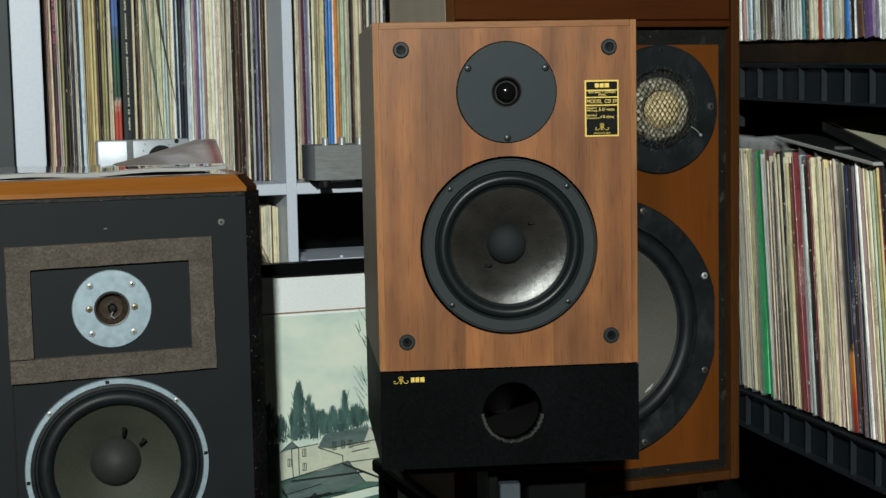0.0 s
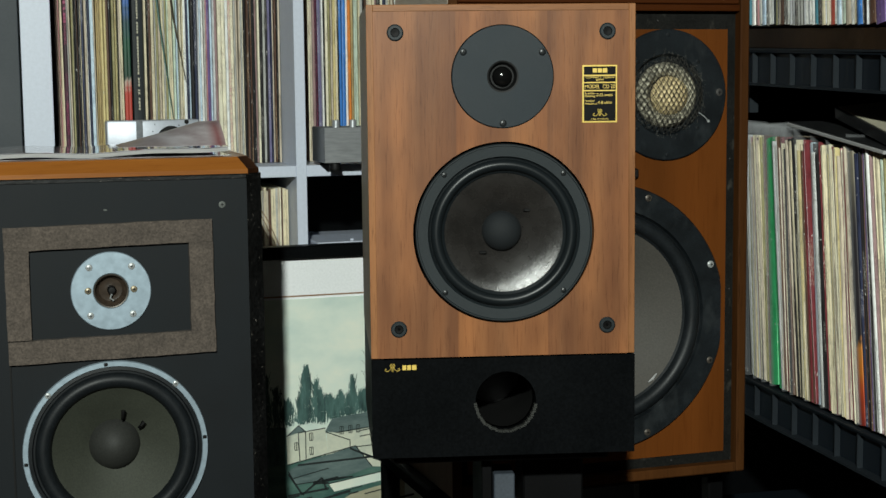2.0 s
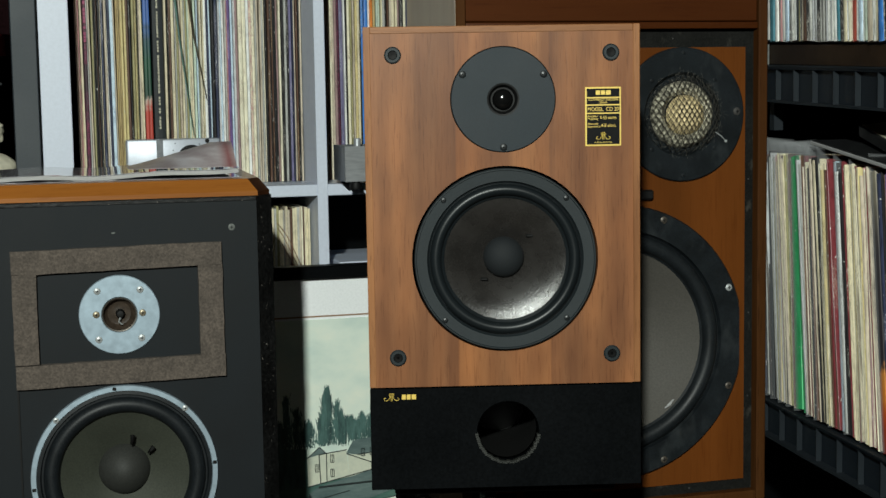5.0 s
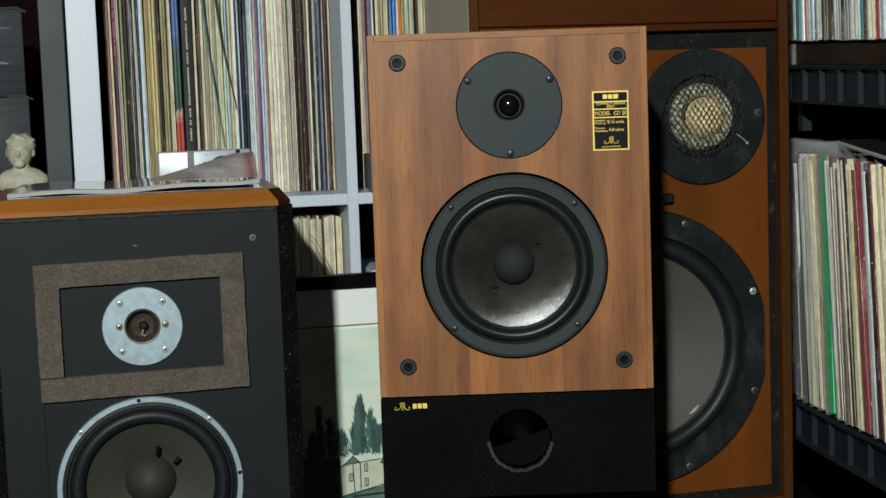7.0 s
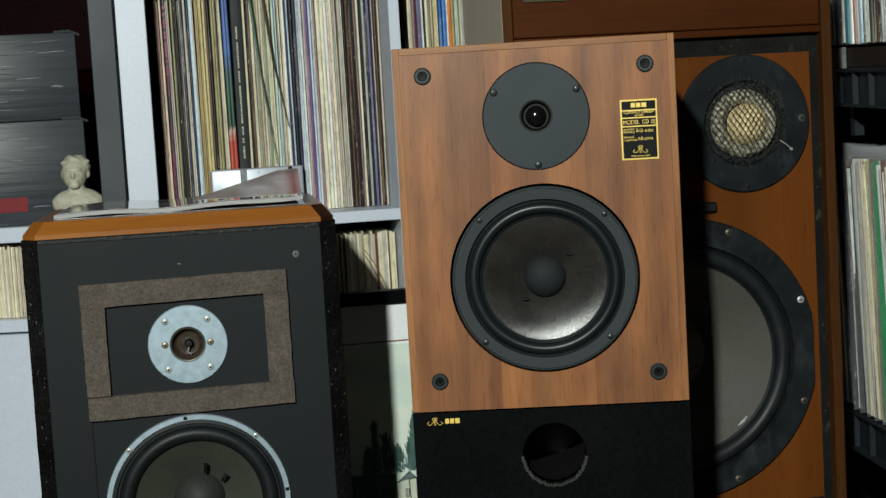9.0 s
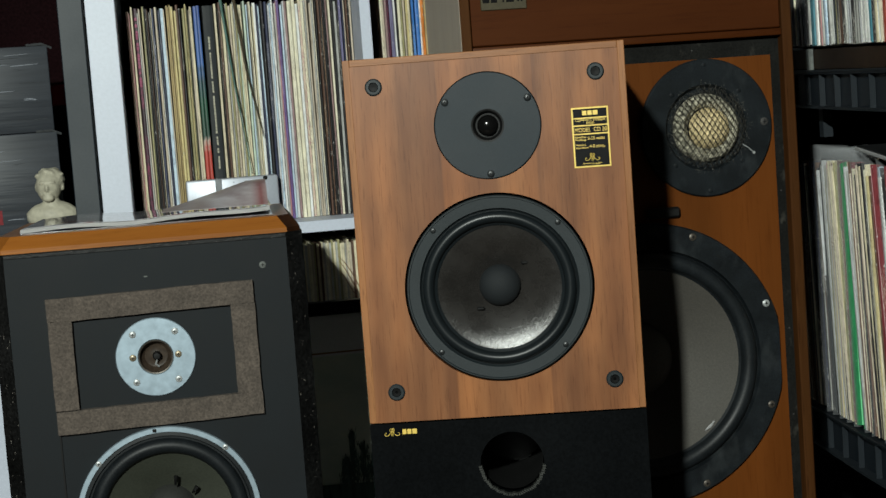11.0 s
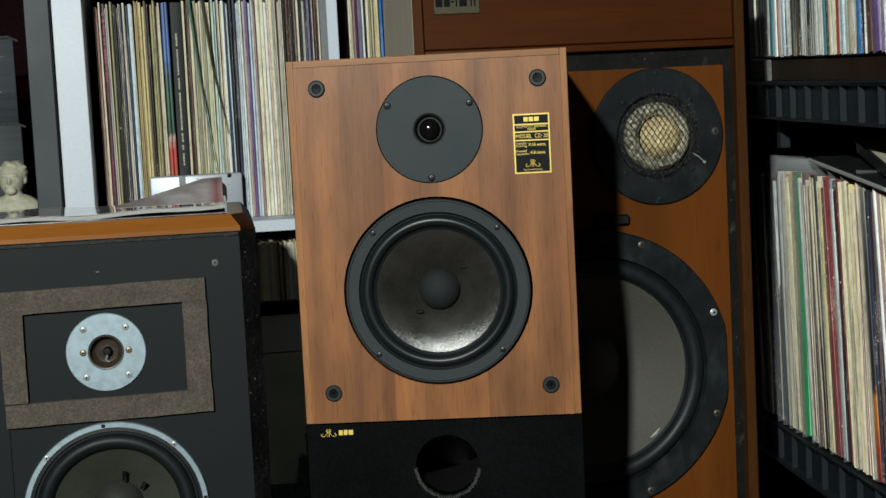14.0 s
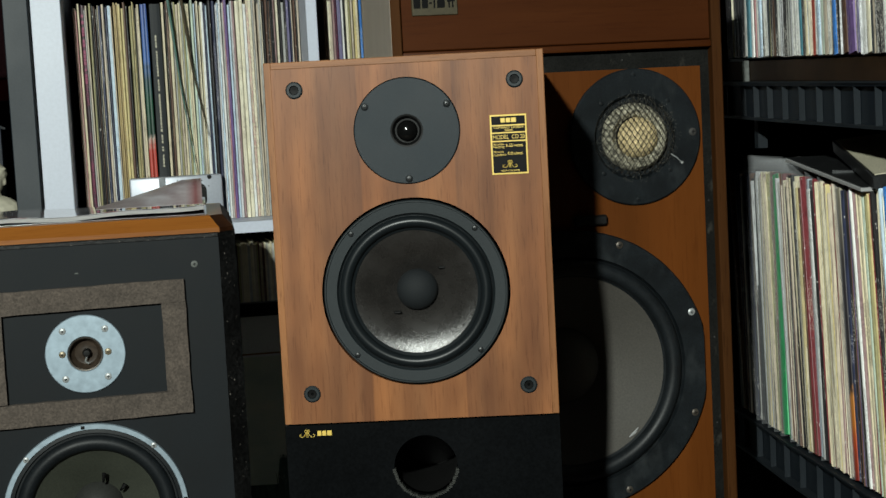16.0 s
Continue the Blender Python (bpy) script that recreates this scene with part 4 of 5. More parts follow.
def bust():
    """A small ivory bust, one plain mesh."""
    bm = turned([(0.0, 0.0), (0.022, 0.0), (0.0225, 0.004), (0.020, 0.008)], 0, 0, 24)
    bm.transform(Matrix.Rotation(radians(90), 4, "X"))

    def blob(c, r, sq, seg=14):
        made = bmesh.ops.create_uvsphere(bm, u_segments=seg * 2, v_segments=seg, radius=1)["verts"]
        for v in made:
            d = v.co.copy()
            k = 1 + sq * noise.noise(d * 3.1 + Vector(c) * 90)
            v.co = Vector((c[0] + r[0] * d.x * k, c[1] + r[1] * d.y * k, c[2] + r[2] * d.z * k))
    blob((0, 0.002, 0.0185), (0.0238, 0.0135, 0.0135), 0.04)
    blob((0, 0.001, 0.006), (0.013, 0.010, 0.010), 0.04)
    blob((0, 0.0, 0.029), (0.0080, 0.0080, 0.012), 0.03)
    blob((-0.001, -0.001, 0.0455), (0.0112, 0.0128, 0.0150), 0.02, 18)
    blob((0.0008, 0.0022, 0.0510), (0.0126, 0.0128, 0.0112), 0.10, 20)
    blob((-0.0016, -0.0142, 0.0440), (0.0017, 0.0022, 0.0036), 0.0)
    blob((-0.0012, -0.0108, 0.0350), (0.0052, 0.0038, 0.0036), 0.0)
    blob((-0.0014, -0.0122, 0.0388), (0.0040, 0.0022, 0.0012), 0.0)
    blob((-0.0014, -0.0118, 0.0492), (0.0078, 0.0024, 0.0014), 0.0)
    blob((0.0112, 0.0005, 0.0450), (0.0018, 0.0032, 0.0044), 0.0)
    blob((-0.0118, 0.0005, 0.0450), (0.0018, 0.0032, 0.0044), 0.0)
    for k in range(26):
        a, e = random.uniform(0, 6.28), random.uniform(0.1, 1.3)
        if math.sin(a) < -0.5 and e < 0.7:
            continue
        blob((0.0008 + 0.0122 * math.cos(a) * math.cos(e), 0.0022 + 0.0124 * math.sin(a) * math.cos(e), 0.0510 + 0.0108 * math.sin(e)), (0.0032, 0.0032, 0.0018), 0.1, 5)
    ob = part("bust", bm, IVORY, None, smooth=60)
    rem = ob.modifiers.new("meld", "REMESH")
    rem.mode, rem.voxel_size, rem.use_smooth_shade = "VOXEL", 0.0009, True
    smo = ob.modifiers.new("soften", "SMOOTH")
    smo.factor, smo.iterations = 0.5, 4
    ob.matrix_basis = pose(-0.664, 0.868, 0.7792, 0, 0, 12) @ Matrix.Scale(1.58, 4)
    tagged(ob, "small ivory-coloured resin bust on the white cabinet", "figurine")


bust()


# ---------------------------------------------------------------- white shelf with records
SHELF = pose(-0.544, 0.864, 0, 0, 0, 13.5)


def white_shelf():
    sh = thing("shelf_unit", SHELF, "white melamine cube shelf unit full of records", "shelf")
    dp = 0.41
    for x0, x1 in ((-0.042, 0.0), (0.352, 0.368), (0.722, 0.764)):
        part("upright", box(x0, x1, 0, dp, 0.02, 1.50, bev=0.0008), WHITE, sh)
    for x0, x1 in ((0.0, 0.352), (0.368, 0.722)):
        for z0, z1 in ((0.7535, 0.7705), (0.608, 0.628), (1.145, 1.162), (0.02, 0.04)):
            part("shelf_board", box(x0, x1, 0.0004, dp, z0, z1, bev=0.0008), WHITE, sh)
        # backs are coloured black, unlike the white boards around them
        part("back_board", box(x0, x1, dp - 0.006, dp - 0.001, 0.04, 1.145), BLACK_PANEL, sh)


white_shelf()


def white_cabinet():
    c = thing("cabinet", pose(0, 0, 0), "low white cabinet with an open slot and plain drawer", "cabinet")
    y0, y1 = 0.835, 1.30
    part("top_board", box(-1.06, -0.658, y0, y1, 0.757, 0.779, bev=0.001), WHITE, c)
    part("slot_board", box(-1.04, -0.678, y0 + 0.002, y1, 0.627, 0.645, bev=0.001), WHITE, c)
    part("side_panel", box(-1.06, -1.04, y0, y1, 0.0, 0.757, bev=0.001), WHITE, c)
    part("side_panel", box(-0.678, -0.658, y0, y1, 0.0, 0.757, bev=0.001), WHITE, c)
    part("back_panel", box(-1.04, -0.678, y1 - 0.012, y1 - 0.002, 0.02, 0.757), WHITE, c)
    part("drawer_front", box(-1.039, -0.679, y0 - 0.002, y0 + 0.016, 0.32, 0.624, bev=0.002), WHITE, c, "plain white drawer front")
    part("drawer_front", box(-1.039, -0.679, y0 - 0.002, y0 + 0.016, 0.02, 0.316, bev=0.002), WHITE, c, "plain white drawer front")


white_cabinet()
gp = thing("grey_panel", SHELF, "dark slate-grey upright panel beside the white shelf", "panel")
part("board", box(-0.0795, -0.0450, -0.013, 0.30, 0.0, 1.6, bev=0.001), SLATE, gp)
# black strip stands in for the shade between panel and shelf
part("edge_strip", box(-0.0449, -0.0435, -0.010, 0.20, 0.0, 1.6), BLACK_PANEL, gp, smooth=0)


def sleeve_mesh(t, h, d):
    """A card record sleeve: thin box with a rounded spine, the spine at y = 0."""
    bm = bmesh.new()
    w = t * 0.46
    prof = [(-w, 0.004), (-w * 0.9, 0.0006), (-w * 0.35, 0.0), (w * 0.35, 0.0), (w * 0.9, 0.0006), (w, 0.004), (w, d), (-w, d)]
    lo = [bm.verts.new((x, y, 0)) for x, y in prof]
    hi = [bm.verts.new((x, y, h)) for x, y in prof]
    for i in range(8):
        j = (i + 1) % 8
        bm.faces.new((lo[i], lo[j], hi[j], hi[i]))
    bm.faces.new(hi)
    bm.faces.new(lo[::-1])
    bm.normal_update()
    me = bpy.data.meshes.new("record_sleeve")
    bm.to_mesh(me)
    bm.free()
    return me


PALETTE = {
    "cream": ((0.58, 0.52, 0.37), (0.12, 0.08, 0.06)), "beige": ((0.45, 0.39, 0.31), (0.1, 0.07, 0.05)),
    "ivory": ((0.66, 0.62, 0.48), (0.25, 0.12, 0.08)), "white": ((0.70, 0.71, 0.69), (0.1, 0.1, 0.12)),
    "grey": ((0.36, 0.36, 0.34), (0.08, 0.08, 0.08)), "silver": ((0.50, 0.51, 0.52), (0.1, 0.1, 0.12)),
    "black": ((0.016, 0.015, 0.016), (0.5, 0.48, 0.42)), "char": ((0.03, 0.033, 0.036), (0.6, 0.56, 0.3)),
    "navy": ((0.025, 0.03, 0.06), (0.5, 0.5, 0.55)), "brown": ((0.09, 0.05, 0.035), (0.5, 0.4, 0.25)),
    "maroon": ((0.14, 0.025, 0.03), (0.6, 0.5, 0.4)), "red": ((0.36, 0.07, 0.05), (0.7, 0.6, 0.5)),
    "yellow": ((0.50, 0.42, 0.21), (0.25, 0.12, 0.04)), "ochre": ((0.38, 0.29, 0.14), (0.15, 0.09, 0.04)),
    "olive": ((0.27, 0.25, 0.13), (0.08, 0.07, 0.04)), "green": ((0.03, 0.34, 0.12), (0.1, 0.5, 0.25)),
    "mint": ((0.46, 0.54, 0.45), (0.12, 0.2, 0.16)), "sky": ((0.46, 0.57, 0.66), (0.1, 0.15, 0.3)),
    "blue": ((0.04, 0.16, 0.46), (0.5, 0.6, 0.7)), "purple": ((0.13, 0.08, 0.21), (0.45, 0.42, 0.5)),
    "violet": ((0.13, 0.12, 0.21), (0.5, 0.5, 0.55)), "mauve": ((0.27, 0.18, 0.18), (0.1, 0.07, 0.07)),
    "pink": ((0.50, 0.24, 0.25), (0.6, 0.5, 0.45)), "orange": ((0.62, 0.20, 0.04), (0.6, 0.4, 0.2)),
    "teal": ((0.05, 0.15, 0.19), (0.4, 0.5, 0.45)), "magenta": ((0.03, 0.012, 0.02), (0.30, 0.04, 0.12)),
    "rose": ((0.58, 0.50, 0.38), (0.5, 0.05, 0.2)),
}
SPINES = {k: spine_mat("sleeve_" + k, shade(c, 1.26), i, 0.75 if k in ("magenta", "rose") else 0.22, 0.38) for k, (c, i) in PALETTE.items()}
WORDS = {"char": "dark charcoal", "sky": "pale blue", "poster": "blue, green and red", "flame": "black and orange", "mint": "pale mint green", "magenta": "black and magenta", "rose": "cream and magenta"}
MESHES = {}
SPINES["poster"] = poster_mat("sleeve_poster", 0.33, [(0.0, (0.42, 0.05, 0.035)), (0.34, (0.5, 0.06, 0.04)), (0.38, (0.5, 0.4, 0.33)), (0.41, (0.02, 0.05, 0.035)), (0.55, (0.02, 0.09, 0.05)), (0.68, (0.03, 0.07, 0.10)), (0.74, (0.06, 0.15, 0.42)), (1.0, (0.05, 0.10, 0.32))])
SPINES["flame"] = poster_mat("sleeve_flame", 0.32, [(0.0, (0.25, 0.03, 0.02)), (0.12, (0.5, 0.07, 0.02)), (0.2, (0.62, 0.2, 0.03)), (0.27, (0.6, 0.24, 0.05)), (0.30, (0.03, 0.025, 0.03)), (0.7, (0.05, 0.045, 0.05)), (1.0, (0.3, 0.27, 0.2))])
SPINES["char"] = plain("charcoal_box_card", (0.022, 0.026, 0.029), 0.55, fine=300, coarse=20, var=0.15, bmp=0.15, spec=0.25)


THIN = []


def sleeve(colour, t, h, d, m, group):
    key = (colour, round(t, 4), round(h, 3), d)
    if key not in MESHES:
        me = sleeve_mesh(t, h, d)
        me.materials.append(SPINES[colour])
        MESHES[key] = me
    if group == "":
        THIN.append((MESHES[key], m))
        return None
    ob = new("record_sleeve", MESHES[key])
    ob.matrix_basis = m
    return tagged(ob, f"{WORDS.get(colour, colour)} card record sleeve standing spine out", "record", group)


BOXES = []
MAGENTA = []


def fill(seq, x0, x1, y, z, h, group, d=0.31):
    """Stands sleeves side by side on the white shelf from x0 to x1; seq holds (colour, thickness in mm)."""
    total = sum(t for _, t in seq)
    k = (x1 - x0) / total
    x = x0
    for c, t in seq:
        w = t * k
        if c == "char":
            BOXES.append(x + w / 2)
        if c == "magenta":
            MAGENTA.append(x + w / 2)
        hh = h + random.choice((-0.006, -0.003, -0.001, 0.0, 0.001, 0.003))
        sleeve(c, w, hh, d, SHELF @ pose(x + w / 2, y + random.uniform(-0.003, 0.003), z, 0, random.uniform(-0.25, 0.25), random.uniform(-0.4, 0.4)), group)
        x += w


def seq_of(text):
    out = []
    for tok in text.split():
        c, _, t = tok.partition(":")
        out.append((c, float(t) if t else random.choice((2.6, 3.0, 3.4, 3.8))))
    return out


LEFT_A = ("beige:4.2 pink:1.4 cream:1.4 cream:3.0 magenta:6.4 grey:2.6 beige:2.7 olive:3.3 black:2.6 black:2.4 brown:1.6 black:3.4 cream:1.3 navy:4.5 beige:3.6 white:2.2 navy:3.3 sky:5.3 beige:2.1 ochre:2.4 "
          "ochre:2.6 ochre:3.0 yellow:4.2 yellow:4.1 brown:4.2 black:3.1 olive:4.2 yellow:2.0 olive:1.9 black:1.4 beige:3.6 cream:3.7 poster:6.1 poster:6.2 char:18.3 cream:3.9 brown:1.1")
LEFT_B = ("black:2.0 brown:4.2 cream:5.1 grey:3.0 olive:3.2 beige:4.0 cream:3.7 grey:3.6 olive:3.1 mint:2.6 cream:2.8 cream:3.4 mint:4.0 sky:2.5 mint:2.6 beige:1.7 ivory:2.4 cream:2.7 white:4.9 navy:4.2 sky:2.9 black:5.1 navy:5.1 "
          "silver:3.2 sky:3.4 white:3.7 grey:3.7 pink:1.7 purple:4.9 sky:3.7 silver:4.3 mauve:4.0 ivory:6.9 ivory:6.3")
LEFT_C = ("white:5.0 rose:4.6 ivory:5.2 grey:3.2 beige:3.2 beige:3.5 grey:3.2 ivory:2.7 black:4.0 brown:4.1 black:2.6 brown:2.7 black:3.5 black:2.9 mauve:3.0 ivory:3.8 black:5.0 grey:4.4 black:4.4 violet:4.8 navy:2.9 beige:3.0 brown:3.8 black:2.4 beige:3.8")
RIGHT_A = ("brown:6.0 ivory:3.3 beige:4.2 mauve:4.5 magenta:4.5 violet:6.0 white:3.0 black:3.0 ivory:4.5 olive:3.0 beige:3.1 yellow:4.5 cream:3.9 black:2.2 blue:4.5 blue:6.7 white:3.9 orange:4.6 "
           "ochre:4 mint:4 mint:4 cream:3 grey:4 black:4 brown:3 beige:4 cream:5 cream:4 mauve:4 black:5 ivory:4 navy:5 grey:4 cream:4 beige:4 brown:3 white:4 black:4")
for text, xa, xb in ((LEFT_A, 0.0132, 0.1464), (LEFT_B, 0.1464, 0.2660), (LEFT_C, 0.2660, 0.3500)):
    fill(seq_of(text), xa, xb, 0.095, 0.7712, 0.332, "records on the white shelf")
fill(seq_of(RIGHT_A), 0.3888, 0.545, 0.095, 0.7712, 0.332, "records on the white shelf")


def row_of_singles(base, x0, x1, y, z, h, seq, label):
    """Many thin sleeves standing together as one mass."""
    bm = bmesh.new()
    x = x0
    used = []
    while x < x1:
        c = random.choice(seq)
        if c not in used:
            used.append(c)
        w = random.uniform(0.0022, 0.0040)
        a = len(bm.faces)
        yy, hh = y + random.uniform(-0.002, 0.002), h + random.uniform(-0.004, 0.003)
        bx(bm, x, x + w * 0.92, yy, yy + 0.18, z, z + hh)
        bm.faces.ensure_lookup_table()
        for f in bm.faces[a:]:
            f.material_index = used.index(c)
        x += w
    ob = part("record_singles", bm, SPINES[used[0]], None, smooth=0)
    for c in used[1:]:
        ob.data.materials.append(SPINES[c])
    ob.matrix_basis = base
    tagged(ob, label, "records", kind="stuff")


row_of_singles(SHELF, 0.13, 0.3475, 0.05, 0.6285, 0.105, ["cream", "beige", "brown", "cream", "ivory", "grey", "olive", "cream", "beige"], "mixed small records standing in the low shelf slot")
row_of_singles(pose(0, 0, 0), -0.93, -0.69, 0.86, 0.6455, 0.104, ["cream", "ivory", "beige", "cream"], "cream small records standing in the cabinet slot")


def extra_print():
    """Printed marks on two thick spines."""
    m = thing("spine_label", SHELF @ pose(BOXES[0], 0.0912, 0), "pale printed lettering strip on a charcoal record box", "label")
    z = 1.055
    while z > 0.855:
        l = random.uniform(0.0022, 0.0046)
        part("mark", box(-0.0013 + random.uniform(0, 0.0006), 0.0013, -0.0002, 0.0006, z - l, z), CREAMP, m, smooth=0)
        z -= l + random.choice((0.0010, 0.0012, 0.0012, 0.0050))
    n = thing("spine_label", SHELF @ pose(MAGENTA[0], 0.0912, 0), "magenta lettering running down a black record spine", "label")
    for text, z in (("THE REMIXES", 0.985), ("MADE IN ENGLAND", 0.868)):
        t = writing(text, 0.0052, 0, 0, 0, MAGENTA_INK, n, name="spine_lettering")
        t.matrix_basis = pose(-0.0017, 0, z) @ Matrix.Rotation(radians(90), 4, "Y")
    z = 1.09
    while z > 0.99:
        l = random.uniform(0.003, 0.0052)
        part("mark", box(-0.0017, 0.0019, -0.0002, 0.0006, z - l, z), MAGENTA_INK, n, smooth=0)
        z -= l + random.choice((0.0010, 0.0012, 0.0050))


extra_print()


def small_devices():
    s = thing("silver_case", SHELF, "small silver device case standing before the records", "device")
    part("body", box(0.079, 0.2165, 0.060, 0.088, 0.7707, 0.8415, bev=0.003, seg=2), SILVER, s)
    part("side_band", box(0.1225, 0.1320, 0.0585, 0.061, 0.7720, 0.8412), GUNMETAL, s, smooth=0)
    # black discs laid on the solid case draw its dark openings
    part("opening", turned([(0, 0.0592), (0.021, 0.0592), (0.021, 0.0612)], 0.174, 0.8115, 32, flat=0.0185), HOLE_BLACK, s, "black disc laid on the case for a round cut-out")
    part("screw", turned([(0, 0.0585), (0.0034, 0.059), (0.0034, 0.061)], 0.1976, 0.838, 14), HOLE_BLACK, s)
    for x, z in ((0.150, 0.8350), (0.147, 0.8245), (0.186, 0.8330), (0.196, 0.8245)):
        part("pin_hole", turned([(0, 0.0591), (0.0009, 0.0592), (0.0009, 0.0605)], x, z, 8), HOLE_BLACK, s)
    g = thing("metal_box", SHELF @ pose(0.3815, -0.062, 0), "open gunmetal audio box with round posts under a clear lid", "device")
    z0, z1, w, d = 0.7765, 0.8285, 0.115, 0.080
    part("front_plate", box(0, w, 0, 0.002, z0, z1, bev=0.0005), BRUSHED, g)
    part("back_plate", box(0, w, d - 0.002, d, z0, z1, bev=0.0005), GUNMETAL, g)
    part("side_plate", box(0, 0.002, 0.0021, d - 0.0021, z0, z1, bev=0.0005), GUNMETAL, g)
    part("side_plate", box(w - 0.002, w, 0.0021, d - 0.0021, z0, z1, bev=0.0005), GUNMETAL, g)
    part("base_plate", box(0.0021, w - 0.0021, 0.0021, d - 0.0021, z0, z0 + 0.002), GUNMETAL, g)
    for xx, yy in ((0.030, 0.050), (0.056, 0.050), (0.084, 0.050)):
        kn = part("post", turned([(0.0, 0.0), (0.0055, 0.0), (0.0055, 0.0585), (0.0048, 0.0600), (0, 0.0602)], 0, 0, 20), SILVER_DULL, g)
        kn.matrix_basis = pose(xx, yy, z0 + 0.002, 90)
    for xx, yy, zz in ((0.018, 0.012, 0.0115), (0.09, 0.012, 0.0115)):
        ft = part("foot", turned([(0, 0.0), (0.0085, 0.0), (0.0095, 0.004), (0.0075, zz)], 0, 0, 20), HOLE_BLACK, g)
        ft.matrix_basis = pose(xx, yy, z0 - zz, 90)
    for xx in (0.018, 0.09):
        ft = part("foot", turned([(0.0085, 0.0), (0.0095, 0.003), (0.0075, 0.0058)], 0, 0, 20), HOLE_BLACK, g)
        ft.matrix_basis = pose(xx, 0.071, z0 - 0.0058, 90)
    w2 = thing("white_box", SHELF, "low white box inside the dark lower compartment", "box")
    part("body", box(0.389, 0.50, 0.030, 0.15, 0.6285, 0.6490, bev=0.002), WHITE, w2)
    lid_pin = part("button", turned([(0.003, 0.0), (0.003, 0.003), (0, 0.0035)], 0, 0, 12), WHITE, w2)
    lid_pin.matrix_basis = pose(0.448, 0.045, 0.6490, 90)
    for k, (za, zb) in enumerate(((0.712, 0.632), (0.700, 0.626), (0.686, 0.624))):
        c = thing("copper_wire", SHELF, "thin copper wire hanging across the small records", "wire", "copper wires")
        pts = [(0.296 + 0.046 * q, 0.040 - 0.004 * k, za + (zb - za) * q + 0.006 * math.sin(q * 5 + k)) for q in (i / 8 for i in range(9))]
        part("strand", tube(bmesh.new(), pts, 0.0006, 5), COPPER, c)


small_devices()


def reeds():
    for k, (a, b, c, mat) in enumerate((((0.150, 0.080, 1.145), (0.164, 0.078, 0.985), (0.180, 0.075, 0.845), PFIELD), ((0.170, 0.081, 1.14), (0.184, 0.079, 1.0), (0.202, 0.084, 0.90), DRY_STEM))):
        r = thing("dried_reed", SHELF, "thin dried stem leaning against the record spines", "stem", "dried stems")
        part("stalk", tube(bmesh.new(), [a, b, c], [0.0026, 0.0014, 0.0005], 6), mat, r)
        if k == 0:
            part("tip", tube(bmesh.new(), [(a[0], a[1], a[2] - 0.03), a, (a[0] - 0.001, a[1], a[2] + 0.03)], [0.0034, 0.0036, 0.002], 6), BRASS, r)


reeds()


def boxed_sets():
    for z0, z1, dx, yaw in ((0.7795, 0.9300, 0.0, 18), (0.9305, 1.0560, -0.003, 19)):
        b = thing("boxed_set", pose(-0.655 + dx, 0.897, z0, 0, 0, yaw), "black box set in shiny shrink wrap stacked on the cabinet", "box", "shrink-wrapped boxes")
        h = z1 - z0
        part("carton", box(-0.25, 0.0, 0.0, 0.25, 0, h, bev=0.002, seg=2), FILM, b)
        for k in range(26):
            z = random.uniform(0.008, h - 0.008)
            x = random.uniform(-0.22, -0.03)
            w = tube(bmesh.new(), [(x, 0.0004, z), (x + 0.01, -0.0003, z + 0.0006), (min(-0.004, x + random.uniform(0.015, 0.05)), 0.0004, z + random.uniform(-0.002, 0.003))], random.choice((0.0003, 0.0004, 0.0006)), 4)
            # metal colours paint the bright glints along the wrap's wrinkles
            part("film_wrinkle", w, SILVER if k % 2 == 0 else GUNMETAL, b)
        if z0 < 0.8:
            part("print_panel", box(-0.25, -0.088, -0.0008, 0.0005, 0.020, 0.041), REDP, b, "red printed panel", smooth=0)
        fold = tube(bmesh.new(), [(-0.03, 0.0, h + 0.001), (-0.008, 0.0, h + 0.002), (0.006, 0.004, h - 0.004)], 0.0018, 5)
        part("film_fold", fold, GUNMETAL, b)
    r = thing("red_box", pose(0, 0, 0), "red card box in the shadow behind the boxes", "box")
    part("body", box(-0.84, -0.705, 1.165, 1.29, 0.973, 1.008, bev=0.001), REDP, r)
    part("support", box(-0.84, -0.705, 1.165, 1.29, 0.7795, 0.973), BLACK_PANEL, r, smooth=0)


boxed_sets()


